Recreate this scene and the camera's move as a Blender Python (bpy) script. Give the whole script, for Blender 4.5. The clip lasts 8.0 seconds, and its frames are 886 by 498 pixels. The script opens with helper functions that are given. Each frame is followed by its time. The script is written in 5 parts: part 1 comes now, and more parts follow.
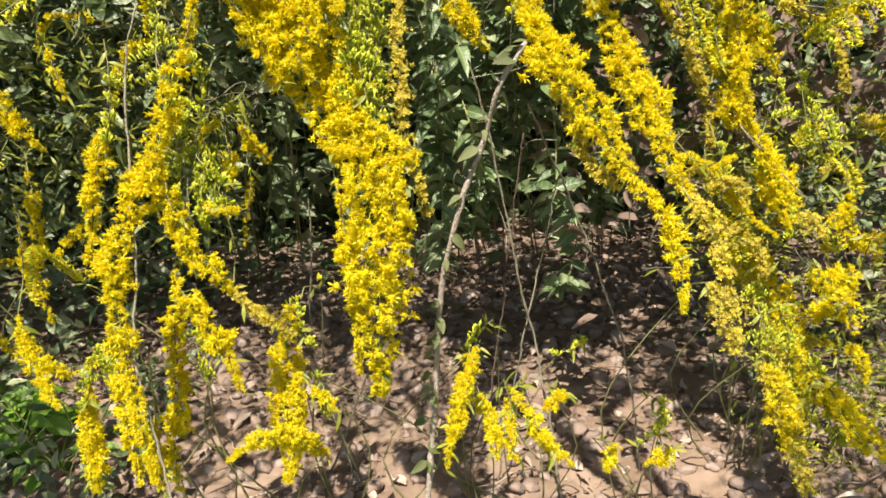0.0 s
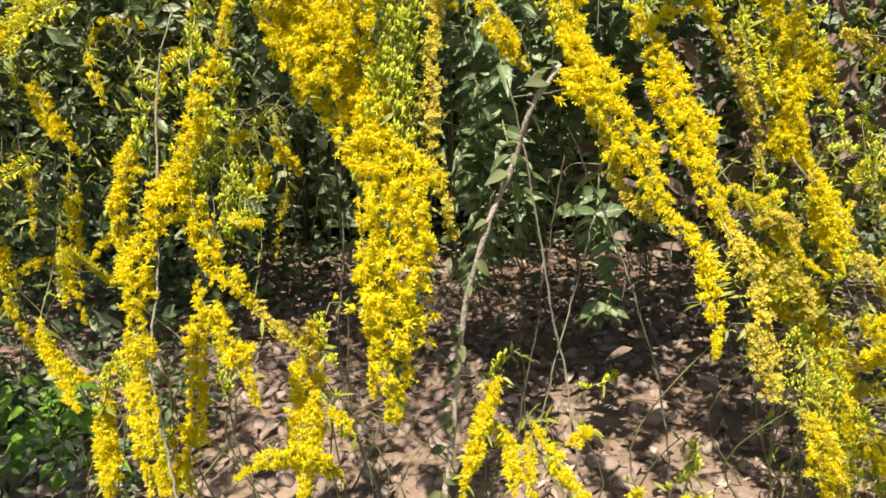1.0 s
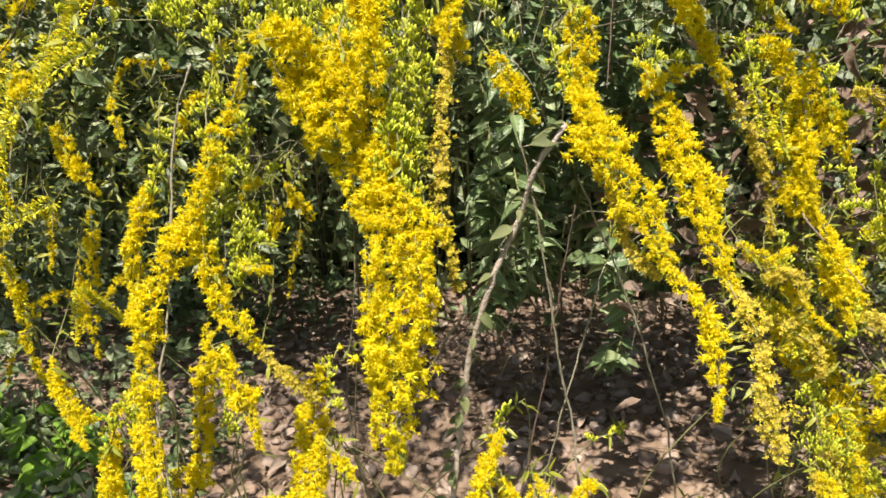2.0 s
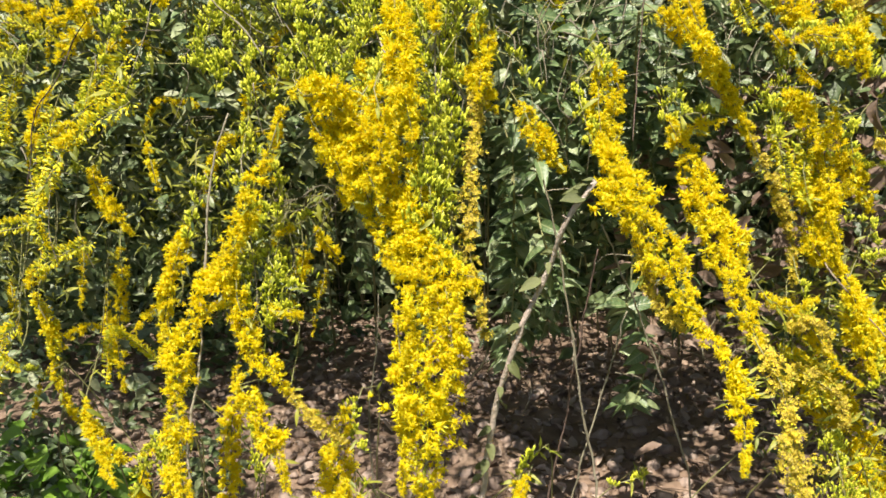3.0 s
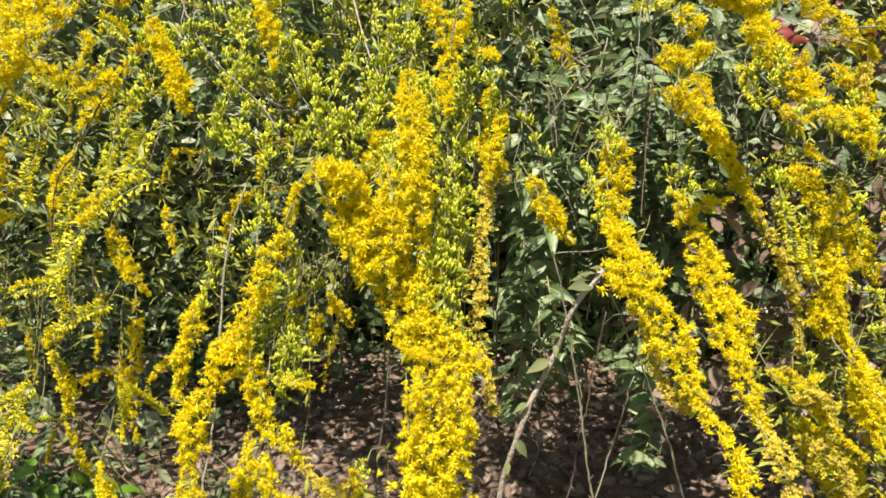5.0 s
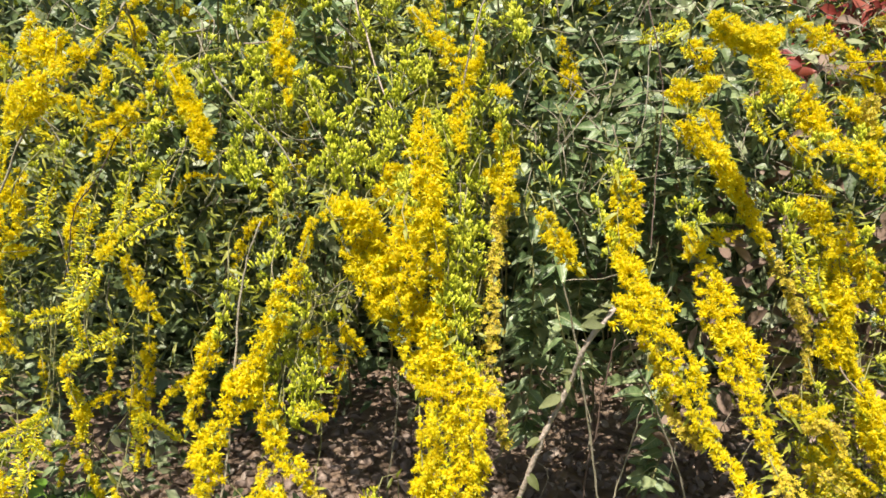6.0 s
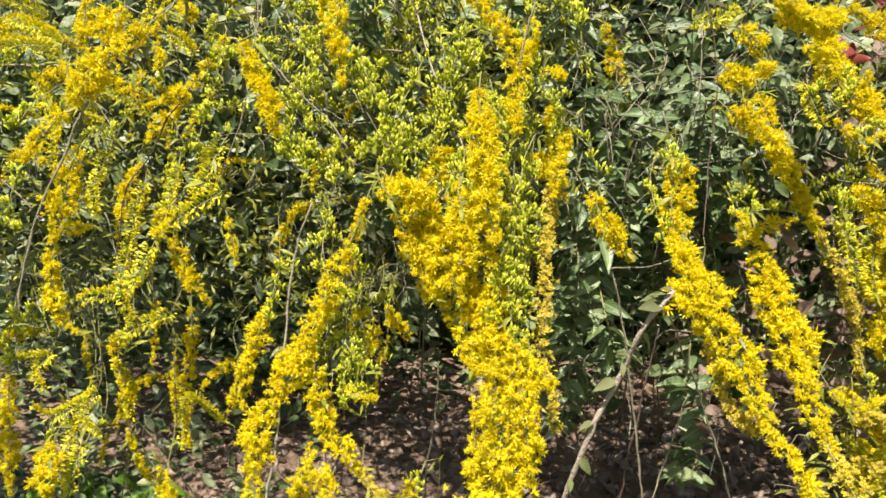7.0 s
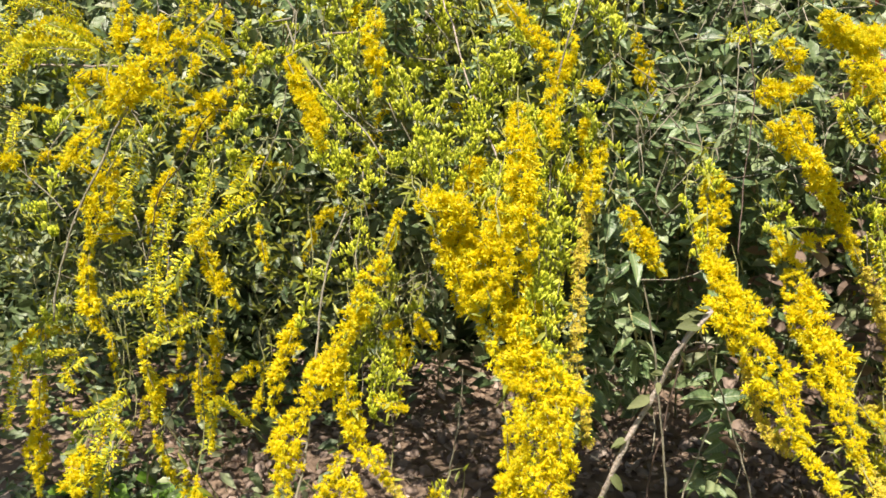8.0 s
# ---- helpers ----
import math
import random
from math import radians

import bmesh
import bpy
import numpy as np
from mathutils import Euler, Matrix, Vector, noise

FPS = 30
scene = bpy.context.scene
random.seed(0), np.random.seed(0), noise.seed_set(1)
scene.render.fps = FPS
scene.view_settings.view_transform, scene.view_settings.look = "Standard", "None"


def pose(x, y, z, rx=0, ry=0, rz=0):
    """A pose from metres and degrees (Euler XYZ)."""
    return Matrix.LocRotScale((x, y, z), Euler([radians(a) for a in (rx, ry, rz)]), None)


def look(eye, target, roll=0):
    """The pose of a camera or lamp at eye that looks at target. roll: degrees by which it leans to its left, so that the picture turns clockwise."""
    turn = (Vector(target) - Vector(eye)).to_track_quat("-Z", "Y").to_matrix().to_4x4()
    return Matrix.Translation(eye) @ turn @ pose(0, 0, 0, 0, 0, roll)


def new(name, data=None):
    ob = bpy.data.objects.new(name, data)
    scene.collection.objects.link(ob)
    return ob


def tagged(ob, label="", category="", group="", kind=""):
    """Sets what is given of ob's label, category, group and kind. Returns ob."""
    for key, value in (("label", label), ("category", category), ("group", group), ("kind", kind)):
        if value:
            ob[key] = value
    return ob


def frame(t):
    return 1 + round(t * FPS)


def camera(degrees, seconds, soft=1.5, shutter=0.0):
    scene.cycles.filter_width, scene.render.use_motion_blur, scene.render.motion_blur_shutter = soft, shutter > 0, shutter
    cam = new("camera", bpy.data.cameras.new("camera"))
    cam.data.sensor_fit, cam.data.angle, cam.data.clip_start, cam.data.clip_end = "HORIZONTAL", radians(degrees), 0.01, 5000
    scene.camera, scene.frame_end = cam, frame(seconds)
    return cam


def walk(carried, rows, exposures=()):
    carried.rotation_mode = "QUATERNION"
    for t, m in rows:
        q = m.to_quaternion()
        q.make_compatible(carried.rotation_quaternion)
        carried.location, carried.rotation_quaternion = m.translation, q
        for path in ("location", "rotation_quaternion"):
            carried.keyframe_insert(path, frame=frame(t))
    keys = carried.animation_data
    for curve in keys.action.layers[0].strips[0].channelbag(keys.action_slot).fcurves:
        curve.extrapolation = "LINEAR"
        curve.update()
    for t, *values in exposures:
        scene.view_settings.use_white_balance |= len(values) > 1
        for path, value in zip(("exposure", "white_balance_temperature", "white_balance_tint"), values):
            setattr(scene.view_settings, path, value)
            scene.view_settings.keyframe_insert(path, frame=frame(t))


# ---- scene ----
cam = camera(60.0, 8.0, soft=1.6)
PATH = [
    (0, 0.0000, 0.0000, 0.7000, 74.00, 4.00, 0.00),
    (0.5, 0.0226, 0.0123, 0.7130, 74.55, 3.05, 2.76),
    (1, 0.0267, 0.0293, 0.7019, 75.23, 2.17, 4.54),
    (1.5, 0.0439, 0.0304, 0.7106, 76.39, 1.53, 5.65),
    (3, 0.0258, 0.0169, 0.7509, 79.40, 0.60, 7.33),
    (3.5, 0.0174, 0.0105, 0.7648, 79.98, 0.11, 7.89),
    (4, 0.0275, 0.0130, 0.7750, 80.25, -0.07, 8.21),
    (5.5, 0.0242, 0.0087, 0.8320, 81.12, -0.13, 8.24),
    (6, 0.0182, 0.0043, 0.8412, 81.41, -0.13, 8.52),
    (6.5, 0.0062, 0.0020, 0.8342, 81.29, -0.36, 9.17),
    (7, -0.0160, -0.0018, 0.8254, 81.14, -0.68, 10.06),
    (7.5, -0.0392, -0.0090, 0.8280, 81.08, -1.15, 10.77),
    (8, -0.0410, -0.0032, 0.8403, 80.93, -1.58, 11.01),
]
walk(cam, [(t, pose(*row)) for t, *row in PATH], exposures=[(0.0, 1.12, 6950, 14), (8.0, 1.12, 6950, 14)])

# ---- light ----
SUN_ELEVATION, SUN_ROTATION = radians(60), radians(190)   # rotation: clockwise from north (+y)
world = bpy.data.worlds.new("sky")
scene.world = world
world.use_nodes = True
sky = world.node_tree.nodes.new("ShaderNodeTexSky")
sky.sky_type, sky.sun_disc = "NISHITA", False
sky.sun_elevation, sky.sun_rotation = SUN_ELEVATION, SUN_ROTATION
world.node_tree.links.new(sky.outputs[0], world.node_tree.nodes["Background"].inputs[0])
world.node_tree.nodes["Background"].inputs[1].default_value = 0.068
sun = new("sun", bpy.data.lights.new("sun", "SUN"))
sun.data.energy, sun.data.angle, sun.data.color = 4.9, radians(0.6), (1.0, 0.96, 0.89)
sun_way = Vector((math.sin(SUN_ROTATION) * math.cos(SUN_ELEVATION), math.cos(SUN_ROTATION) * math.cos(SUN_ELEVATION), math.sin(SUN_ELEVATION)))
sun.matrix_world = look(sun_way * 10, (0, 0, 0))


# ---- materials ----
def shade(name, colours, rough=0.6, translucent=0.0, scale=60.0, bump=0.0, bump_scale=200.0, island=0.5, specular=0.4):
    """Leafy or earthy surface: a ramp of colours driven by each piece's own random value and by noise; light may pass through it."""
    m = bpy.data.materials.new(name)
    m.use_nodes = True
    t, n = m.node_tree, m.node_tree.nodes
    link = t.links.new
    b = n["Principled BSDF"]
    b.inputs["Roughness"].default_value = rough
    b.inputs["Specular IOR Level"].default_value = specular
    geo, obj = n.new("ShaderNodeNewGeometry"), n.new("ShaderNodeObjectInfo")
    co = n.new("ShaderNodeTexCoord")
    noi = n.new("ShaderNodeTexNoise")
    noi.inputs["Scale"].default_value, noi.inputs["Detail"].default_value = scale, 4.0
    link(co.outputs["Object"], noi.inputs["Vector"])
    add = n.new("ShaderNodeMath")
    add.operation = "ADD"
    link(geo.outputs["Random Per Island"], add.inputs[0])
    link(obj.outputs["Random"], add.inputs[1])
    wrap = n.new("ShaderNodeMath")
    wrap.operation = "FRACT"
    link(add.outputs[0], wrap.inputs[0])
    mix = n.new("ShaderNodeMix")
    mix.inputs[0].default_value = island
    link(noi.outputs["Fac"], mix.inputs[2])
    link(wrap.outputs[0], mix.inputs[3])
    ramp = n.new("ShaderNodeValToRGB")
    el = ramp.color_ramp.elements
    while len(el) < len(colours):
        el.new(0.5)
    for i, c in enumerate(colours):
        el[i].position = 0.15 + 0.7 * i / max(1, len(colours) - 1)
        el[i].color = (*c, 1)
    link(mix.outputs[0], ramp.inputs[0])
    link(ramp.outputs[0], b.inputs["Base Color"])
    if bump:
        bn, bt = n.new("ShaderNodeBump"), n.new("ShaderNodeTexNoise")
        bt.inputs["Scale"].default_value, bt.inputs["Detail"].default_value = bump_scale, 6.0
        link(co.outputs["Object"], bt.inputs["Vector"])
        link(bt.outputs["Fac"], bn.inputs["Height"])
        bn.inputs["Strength"].default_value, bn.inputs["Distance"].default_value = bump, 0.004
        link(bn.outputs[0], b.inputs["Normal"])
    if translucent:
        tr, mx = n.new("ShaderNodeBsdfTranslucent"), n.new("ShaderNodeMixShader")
        link(ramp.outputs[0], tr.inputs[0])
        mx.inputs[0].default_value = translucent
        link(b.outputs[0], mx.inputs[1])
        link(tr.outputs[0], mx.inputs[2])
        link(mx.outputs[0], n["Material Output"].inputs[0])
    return m


def add_veins(m, colour):
    """A pale midrib and faint side veins on a leaf one unit long along its own +y."""
    n, link = m.node_tree.nodes, m.node_tree.links.new
    b = n["Principled BSDF"]
    base = b.inputs["Base Color"].links[0].from_socket
    co, sep, ab = n.new("ShaderNodeTexCoord"), n.new("ShaderNodeSeparateXYZ"), n.new("ShaderNodeMath")
    link(co.outputs["Object"], sep.inputs[0])
    ab.operation = "ABSOLUTE"
    link(sep.outputs[0], ab.inputs[0])
    rib = n.new("ShaderNodeMapRange")
    rib.inputs[1].default_value, rib.inputs[2].default_value, rib.inputs[3].default_value, rib.inputs[4].default_value = 0.004, 0.022, 0.75, 0.0
    link(ab.outputs[0], rib.inputs[0])
    lean = n.new("ShaderNodeMath")
    lean.operation = "MULTIPLY_ADD"
    lean.inputs[1].default_value = -0.8
    link(ab.outputs[0], lean.inputs[0])
    link(sep.outputs[1], lean.inputs[2])
    wave = n.new("ShaderNodeMath")
    wave.operation = "MULTIPLY"
    wave.inputs[1].default_value = 62.0
    link(lean.outputs[0], wave.inputs[0])
    sine = n.new("ShaderNodeMath")
    sine.operation = "SINE"
    link(wave.outputs[0], sine.inputs[0])
    vein = n.new("ShaderNodeMapRange")
    vein.inputs[1].default_value, vein.inputs[2].default_value, vein.inputs[3].default_value, vein.inputs[4].default_value = 0.8, 1.0, 0.0, 0.35
    link(sine.outputs[0], vein.inputs[0])
    most = n.new("ShaderNodeMath")
    most.operation = "MAXIMUM"
    link(rib.outputs[0], most.inputs[0])
    link(vein.outputs[0], most.inputs[1])
    mix = n.new("ShaderNodeMix")
    mix.data_type = "RGBA"
    mix.inputs[7].default_value = (*colour, 1)
    link(most.outputs[0], mix.inputs[0])
    link(base, mix.inputs[6])
    link(mix.outputs[2], b.inputs["Base Color"])


PETAL = shade("petal_yellow", [(0.75, 0.575, 0.006), (0.81, 0.69, 0.010), (0.84, 0.755, 0.022)], 0.55, 0.55, 30)
# fading flowers; its dull colour also stands in for shade on lower right sprays
PETAL_OLD_OR_SHADED = shade("petal_fading_or_shaded", [(0.38, 0.31, 0.08), (0.62, 0.50, 0.06), (0.80, 0.64, 0.03)], 0.7, 0.35, 30)
BUD = shade("bud_lime", [(0.46, 0.52, 0.03), (0.66, 0.68, 0.05), (0.85, 0.80, 0.10)], 0.5, 0.3, 30)
CALYX = shade("calyx_green", [(0.25, 0.33, 0.02), (0.40, 0.46, 0.035), (0.56, 0.58, 0.05)], 0.6, 0.3, 30)
STEM = shade("stem_green_brown", [(0.13, 0.12, 0.05), (0.20, 0.20, 0.075), (0.27, 0.26, 0.12)], 0.7, 0, 40, 0.5, 500)
STEM_GREY = shade("stem_grey", [(0.12, 0.105, 0.07), (0.21, 0.19, 0.13), (0.32, 0.285, 0.215)], 0.8, 0, 50, 0.6, 500)
STEM_WOOD = shade("stem_woody", [(0.22, 0.17, 0.13), (0.33, 0.27, 0.215), (0.43, 0.36, 0.30)], 0.85, 0, 40, 0.8, 300)
STEM_DARK = shade("stem_dark", [(0.05, 0.035, 0.03), (0.12, 0.08, 0.06)], 0.7, 0, 40, 0.6, 400)
LEAF = shade("leaf_dull_green", [(0.035, 0.064, 0.022), (0.095, 0.14, 0.05), (0.175, 0.23, 0.10), (0.34, 0.36, 0.21)], 0.38, 0.25, 45, 0.5, 180, 0.6, 0.5)
LEAF_VEINED = shade("leaf_veined_green", [(0.035, 0.068, 0.022), (0.085, 0.145, 0.052), (0.145, 0.22, 0.088), (0.27, 0.33, 0.165)], 0.36, 0.25, 3.0, 0.4, 9.0, 0.65, 0.5)
add_veins(LEAF_VEINED, (0.34, 0.37, 0.19))
LEAF_SMALL = shade("leaf_small_green", [(0.12, 0.15, 0.02), (0.22, 0.245, 0.03), (0.37, 0.36, 0.05)], 0.5, 0.3, 25)
LEAF_RED = shade("leaf_dark_red", [(0.10, 0.015, 0.015), (0.22, 0.04, 0.03), (0.30, 0.08, 0.05)], 0.5, 0.25, 25)
LEAF_FRESH = shade("leaf_fresh_green", [(0.10, 0.22, 0.02), (0.17, 0.33, 0.035), (0.27, 0.43, 0.06)], 0.5, 0.4, 25)
LEAF_GREY = shade("leaf_grey_green", [(0.075, 0.09, 0.03), (0.13, 0.15, 0.055), (0.20, 0.21, 0.09)], 0.5, 0.2, 20, 0.3, 60, 0.5, 0.3)
LEAF_DEAD = shade("leaf_dead", [(0.22, 0.155, 0.115), (0.35, 0.27, 0.21), (0.50, 0.42, 0.345)], 0.8, 0.1, 30, 0.5, 120)
LEAF_BROWN = shade("leaf_brown", [(0.09, 0.058, 0.04), (0.18, 0.125, 0.09), (0.32, 0.245, 0.19)], 0.8, 0.15, 30, 0.5, 120)


def dark_ground_around(m):
    """Unseen ground round the bare bank, coloured dark green to cut bounced light, with a ragged edge."""
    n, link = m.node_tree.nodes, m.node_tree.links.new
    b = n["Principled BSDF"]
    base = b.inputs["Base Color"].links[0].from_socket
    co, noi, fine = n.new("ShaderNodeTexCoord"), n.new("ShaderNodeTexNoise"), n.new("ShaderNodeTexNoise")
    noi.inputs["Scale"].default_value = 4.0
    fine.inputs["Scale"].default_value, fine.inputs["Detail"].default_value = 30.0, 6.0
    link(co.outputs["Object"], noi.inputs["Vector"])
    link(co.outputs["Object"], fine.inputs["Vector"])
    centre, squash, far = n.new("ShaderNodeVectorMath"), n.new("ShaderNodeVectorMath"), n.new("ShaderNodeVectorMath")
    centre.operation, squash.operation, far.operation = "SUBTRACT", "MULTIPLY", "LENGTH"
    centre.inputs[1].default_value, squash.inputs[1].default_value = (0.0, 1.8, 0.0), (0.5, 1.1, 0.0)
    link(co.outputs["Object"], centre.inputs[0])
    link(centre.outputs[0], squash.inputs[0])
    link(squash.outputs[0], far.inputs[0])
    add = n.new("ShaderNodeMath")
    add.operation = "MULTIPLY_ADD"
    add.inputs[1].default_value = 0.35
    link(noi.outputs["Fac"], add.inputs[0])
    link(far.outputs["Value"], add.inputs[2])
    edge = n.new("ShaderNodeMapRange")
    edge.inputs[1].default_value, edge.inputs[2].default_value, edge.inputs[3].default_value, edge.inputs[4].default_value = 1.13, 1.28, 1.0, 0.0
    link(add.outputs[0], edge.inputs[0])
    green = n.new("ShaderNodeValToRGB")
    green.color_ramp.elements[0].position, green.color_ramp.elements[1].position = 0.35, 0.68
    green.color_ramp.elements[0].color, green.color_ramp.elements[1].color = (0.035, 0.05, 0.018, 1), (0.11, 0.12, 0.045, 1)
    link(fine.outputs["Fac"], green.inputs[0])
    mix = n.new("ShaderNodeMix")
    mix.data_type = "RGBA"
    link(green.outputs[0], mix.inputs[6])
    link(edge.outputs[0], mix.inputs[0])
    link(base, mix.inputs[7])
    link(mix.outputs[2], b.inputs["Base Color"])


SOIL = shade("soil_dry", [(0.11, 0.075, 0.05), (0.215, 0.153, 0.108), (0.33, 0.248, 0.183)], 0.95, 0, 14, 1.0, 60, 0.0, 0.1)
# dark surround outside the view, added only to weaken light bounced off the soil
dark_ground_around(SOIL)
CLOD = shade("soil_clod", [(0.14, 0.10, 0.075), (0.245, 0.185, 0.145), (0.36, 0.285, 0.235)], 0.95, 0, 40, 0.8, 120, 0.5, 0.1)
LITTER = shade("litter_chips", [(0.13, 0.09, 0.065), (0.26, 0.19, 0.145), (0.42, 0.34, 0.27)], 0.9, 0.05, 40, 0.4, 200, 0.7, 0.1)
TWIG = shade("litter_twig", [(0.12, 0.08, 0.05), (0.28, 0.20, 0.14), (0.42, 0.34, 0.26)], 0.85, 0, 40)


# ---- mesh tools ----
rng = np.random.default_rng(7)


def mesh_of(name, verts, tris, mats, index=None, smooth=True):
    me = bpy.data.meshes.new(name)
    verts, tris = np.asarray(verts, np.float32), np.asarray(tris, np.int32)
    me.vertices.add(len(verts))
    me.vertices.foreach_set("co", verts.ravel())
    me.loops.add(tris.size)
    me.loops.foreach_set("vertex_index", tris.ravel())
    me.polygons.add(len(tris))
    me.polygons.foreach_set("loop_start", np.arange(0, tris.size, 3, dtype=np.int32))
    for m in mats:
        me.materials.append(m)
    if index is not None:
        me.polygons.foreach_set("material_index", np.asarray(index, np.int32))
    me.polygons.foreach_set("use_smooth", np.full(len(tris), smooth))
    me.update(calc_edges=True)
    return me


def part(name, me, parent, label=""):
    ob = new(name, me)
    ob.parent = parent
    return tagged(ob, label)


def thing(name, place, label, category, group="", kind=""):
    ob = new(name)
    ob.location = place
    ob.empty_display_size = 0.02
    return tagged(ob, label, category, group, kind)


def spline(points, step):
    """A smooth line through the points, cut into even steps."""
    p = np.array(points, float)
    p = np.vstack([2 * p[0] - p[1], p, 2 * p[-1] - p[-2]])
    out = []
    for i in range(1, len(p) - 2):
        a, b, c, d = p[i - 1:i + 3]
        for u in np.linspace(0, 1, 12, endpoint=False):
            out.append(0.5 * (2 * b + (c - a) * u + (2 * a - 5 * b + 4 * c - d) * u * u + (3 * b - a - 3 * c + d) * u ** 3))
    out.append(p[-2])
    out = np.array(out)
    s = np.concatenate([[0], np.cumsum(np.linalg.norm(np.diff(out, axis=0), axis=1))])
    n = max(3, int(s[-1] / step) + 1)
    q = np.linspace(0, s[-1], n)
    return np.stack([np.interp(q, s, out[:, k]) for k in range(3)], 1)


def unit(v):
    return v / np.maximum(np.linalg.norm(v, axis=-1, keepdims=True), 1e-9)


def tube(line, r0, r1, sides=6, rough=0.12):
    """Vertices and triangles of a round, slightly knobbly stem along a line."""
    n = len(line)
    tan = unit(np.gradient(line, axis=0))
    side = unit(np.cross(tan, [0.31, 0.22, 0.93]))
    other = np.cross(tan, side)
    a = np.arange(sides) * 2 * np.pi / sides
    r = np.linspace(r0, r1, n) * (1 + rough * rng.normal(size=n))
    ring = side[:, None] * np.cos(a)[None, :, None] + other[:, None] * np.sin(a)[None, :, None]
    v = (line[:, None] + ring * r[:, None, None]).reshape(-1, 3)
    i = np.arange(n - 1)[:, None] * sides
    j, k = np.arange(sides)[None], (np.arange(sides)[None] + 1) % sides
    t = np.concatenate([np.stack([i + j, i + k, i + sides + k], -1).reshape(-1, 3), np.stack([i + j, i + sides + k, i + sides + j], -1).reshape(-1, 3)])
    v = np.vstack([v, line[:1], line[-1:]])
    jj, kk = j[0], k[0]
    t = np.vstack([t, np.stack([kk, jj, np.full(sides, len(v) - 2)], 1), np.stack([(n - 1) * sides + jj, (n - 1) * sides + kk, np.full(sides, len(v) - 1)], 1)])
    return v, t


def scatter(template, places, ways, sizes, spin=None):
    """Copies of a template (verts, tris, index) with its z axis along each way."""
    tv, tt, ti = template
    n = len(places)
    z = unit(np.asarray(ways, float))
    ref = rng.normal(size=(n, 3)) if spin is None else spin
    x = unit(np.cross(ref, z))
    y = np.cross(z, x)
    basis = np.stack([x, y, z], 1)
    v = np.einsum("vk,nkc->nvc", tv, basis) * np.asarray(sizes)[:, None, None] + np.asarray(places)[:, None]
    t = tt[None] + (np.arange(n) * len(tv))[:, None, None]
    return v.reshape(-1, 3), t.reshape(-1, 3), np.tile(ti, n)


def head_template(rays, seed, cup=True):
    """One small flower head: a green cup, a domed disc and spreading rays."""
    g = np.random.default_rng(seed)
    v, t, idx = [(0, 0, 0), (0, 0, 0.68)], [], []
    for i in range(3):
        a = i * 2 * math.pi / 3
        v.append((0.19 * math.cos(a), 0.19 * math.sin(a), 0.5))
    for i in range(3):
        p, q = 2 + i, 2 + (i + 1) % 3
        t.append((p, q, 1)), idx.append(0)
        if cup:
            t.append((0, q, p)), idx.append(1)
    for i in range(rays):
        a = (i + g.uniform(-0.3, 0.3)) * 2 * math.pi / rays
        r, z, w = g.uniform(0.46, 0.64), g.uniform(0.5, 0.95), g.uniform(0.13, 0.17)
        c, s = math.cos(a), math.sin(a)
        k = len(v)
        v += [(0.1 * c, 0.1 * s, 0.5), (0.34 * c - w * s, 0.34 * s + w * c, 0.5 + z * 0.2), (r * c, r * s, z), (0.34 * c + w * s, 0.34 * s - w * c, 0.5 + z * 0.2)]
        t += [(k, k + 1, k + 2), (k, k + 2, k + 3)]
        idx += [0, 0]
    return np.array(v, float), np.array(t), np.array(idx)


def bud_template():
    """A closed bud: a slim blunt club, green below and yellow at the tip."""
    v = [(0, 0, 0)] + [(0.16 * math.cos(a), 0.16 * math.sin(a), 0.7) for a in (0, 2.09, 4.19)] + [(0, 0, 1.0)]
    t, idx = [], []
    for i in range(3):
        t += [(0, 1 + (i + 1) % 3, 1 + i), (1 + i, 1 + (i + 1) % 3, 4)]
        idx += [1, 0]
    return np.array(v), np.array(t), np.array(idx)


def ray_template(half):
    """One slender pointed ray along +z, folded along its middle."""
    v = [(0, 0, 0), (half, 0.08, 0.5), (0, 0, 1), (-half, 0.08, 0.5)]
    return np.array(v, float), np.array([(0, 1, 2), (0, 2, 3)]), np.array([0, 0])


def core_template():
    """The packed middle of a tuft of heads: a small uneven knob."""
    bm = bmesh.new()
    bmesh.ops.create_icosphere(bm, subdivisions=1, radius=1.0)
    for q in bm.verts:
        q.co *= 1 + 0.5 * noise.noise(q.co * 1.7)
    v = np.array([q.co[:] for q in bm.verts])
    t = np.array([[q.index for q in fc.verts] for fc in bm.faces])
    bm.free()
    return v, t, np.zeros(len(t), int)


RAY, CORE = ray_template(0.15), core_template()
HEADS = [head_template(5, 1), head_template(6, 2, False), head_template(5, 3, False), head_template(6, 6, False)]
BUDS = [bud_template()]
CLOSED = (*BUDS[0][:2], np.where(BUDS[0][2] == 0, 2, 1))


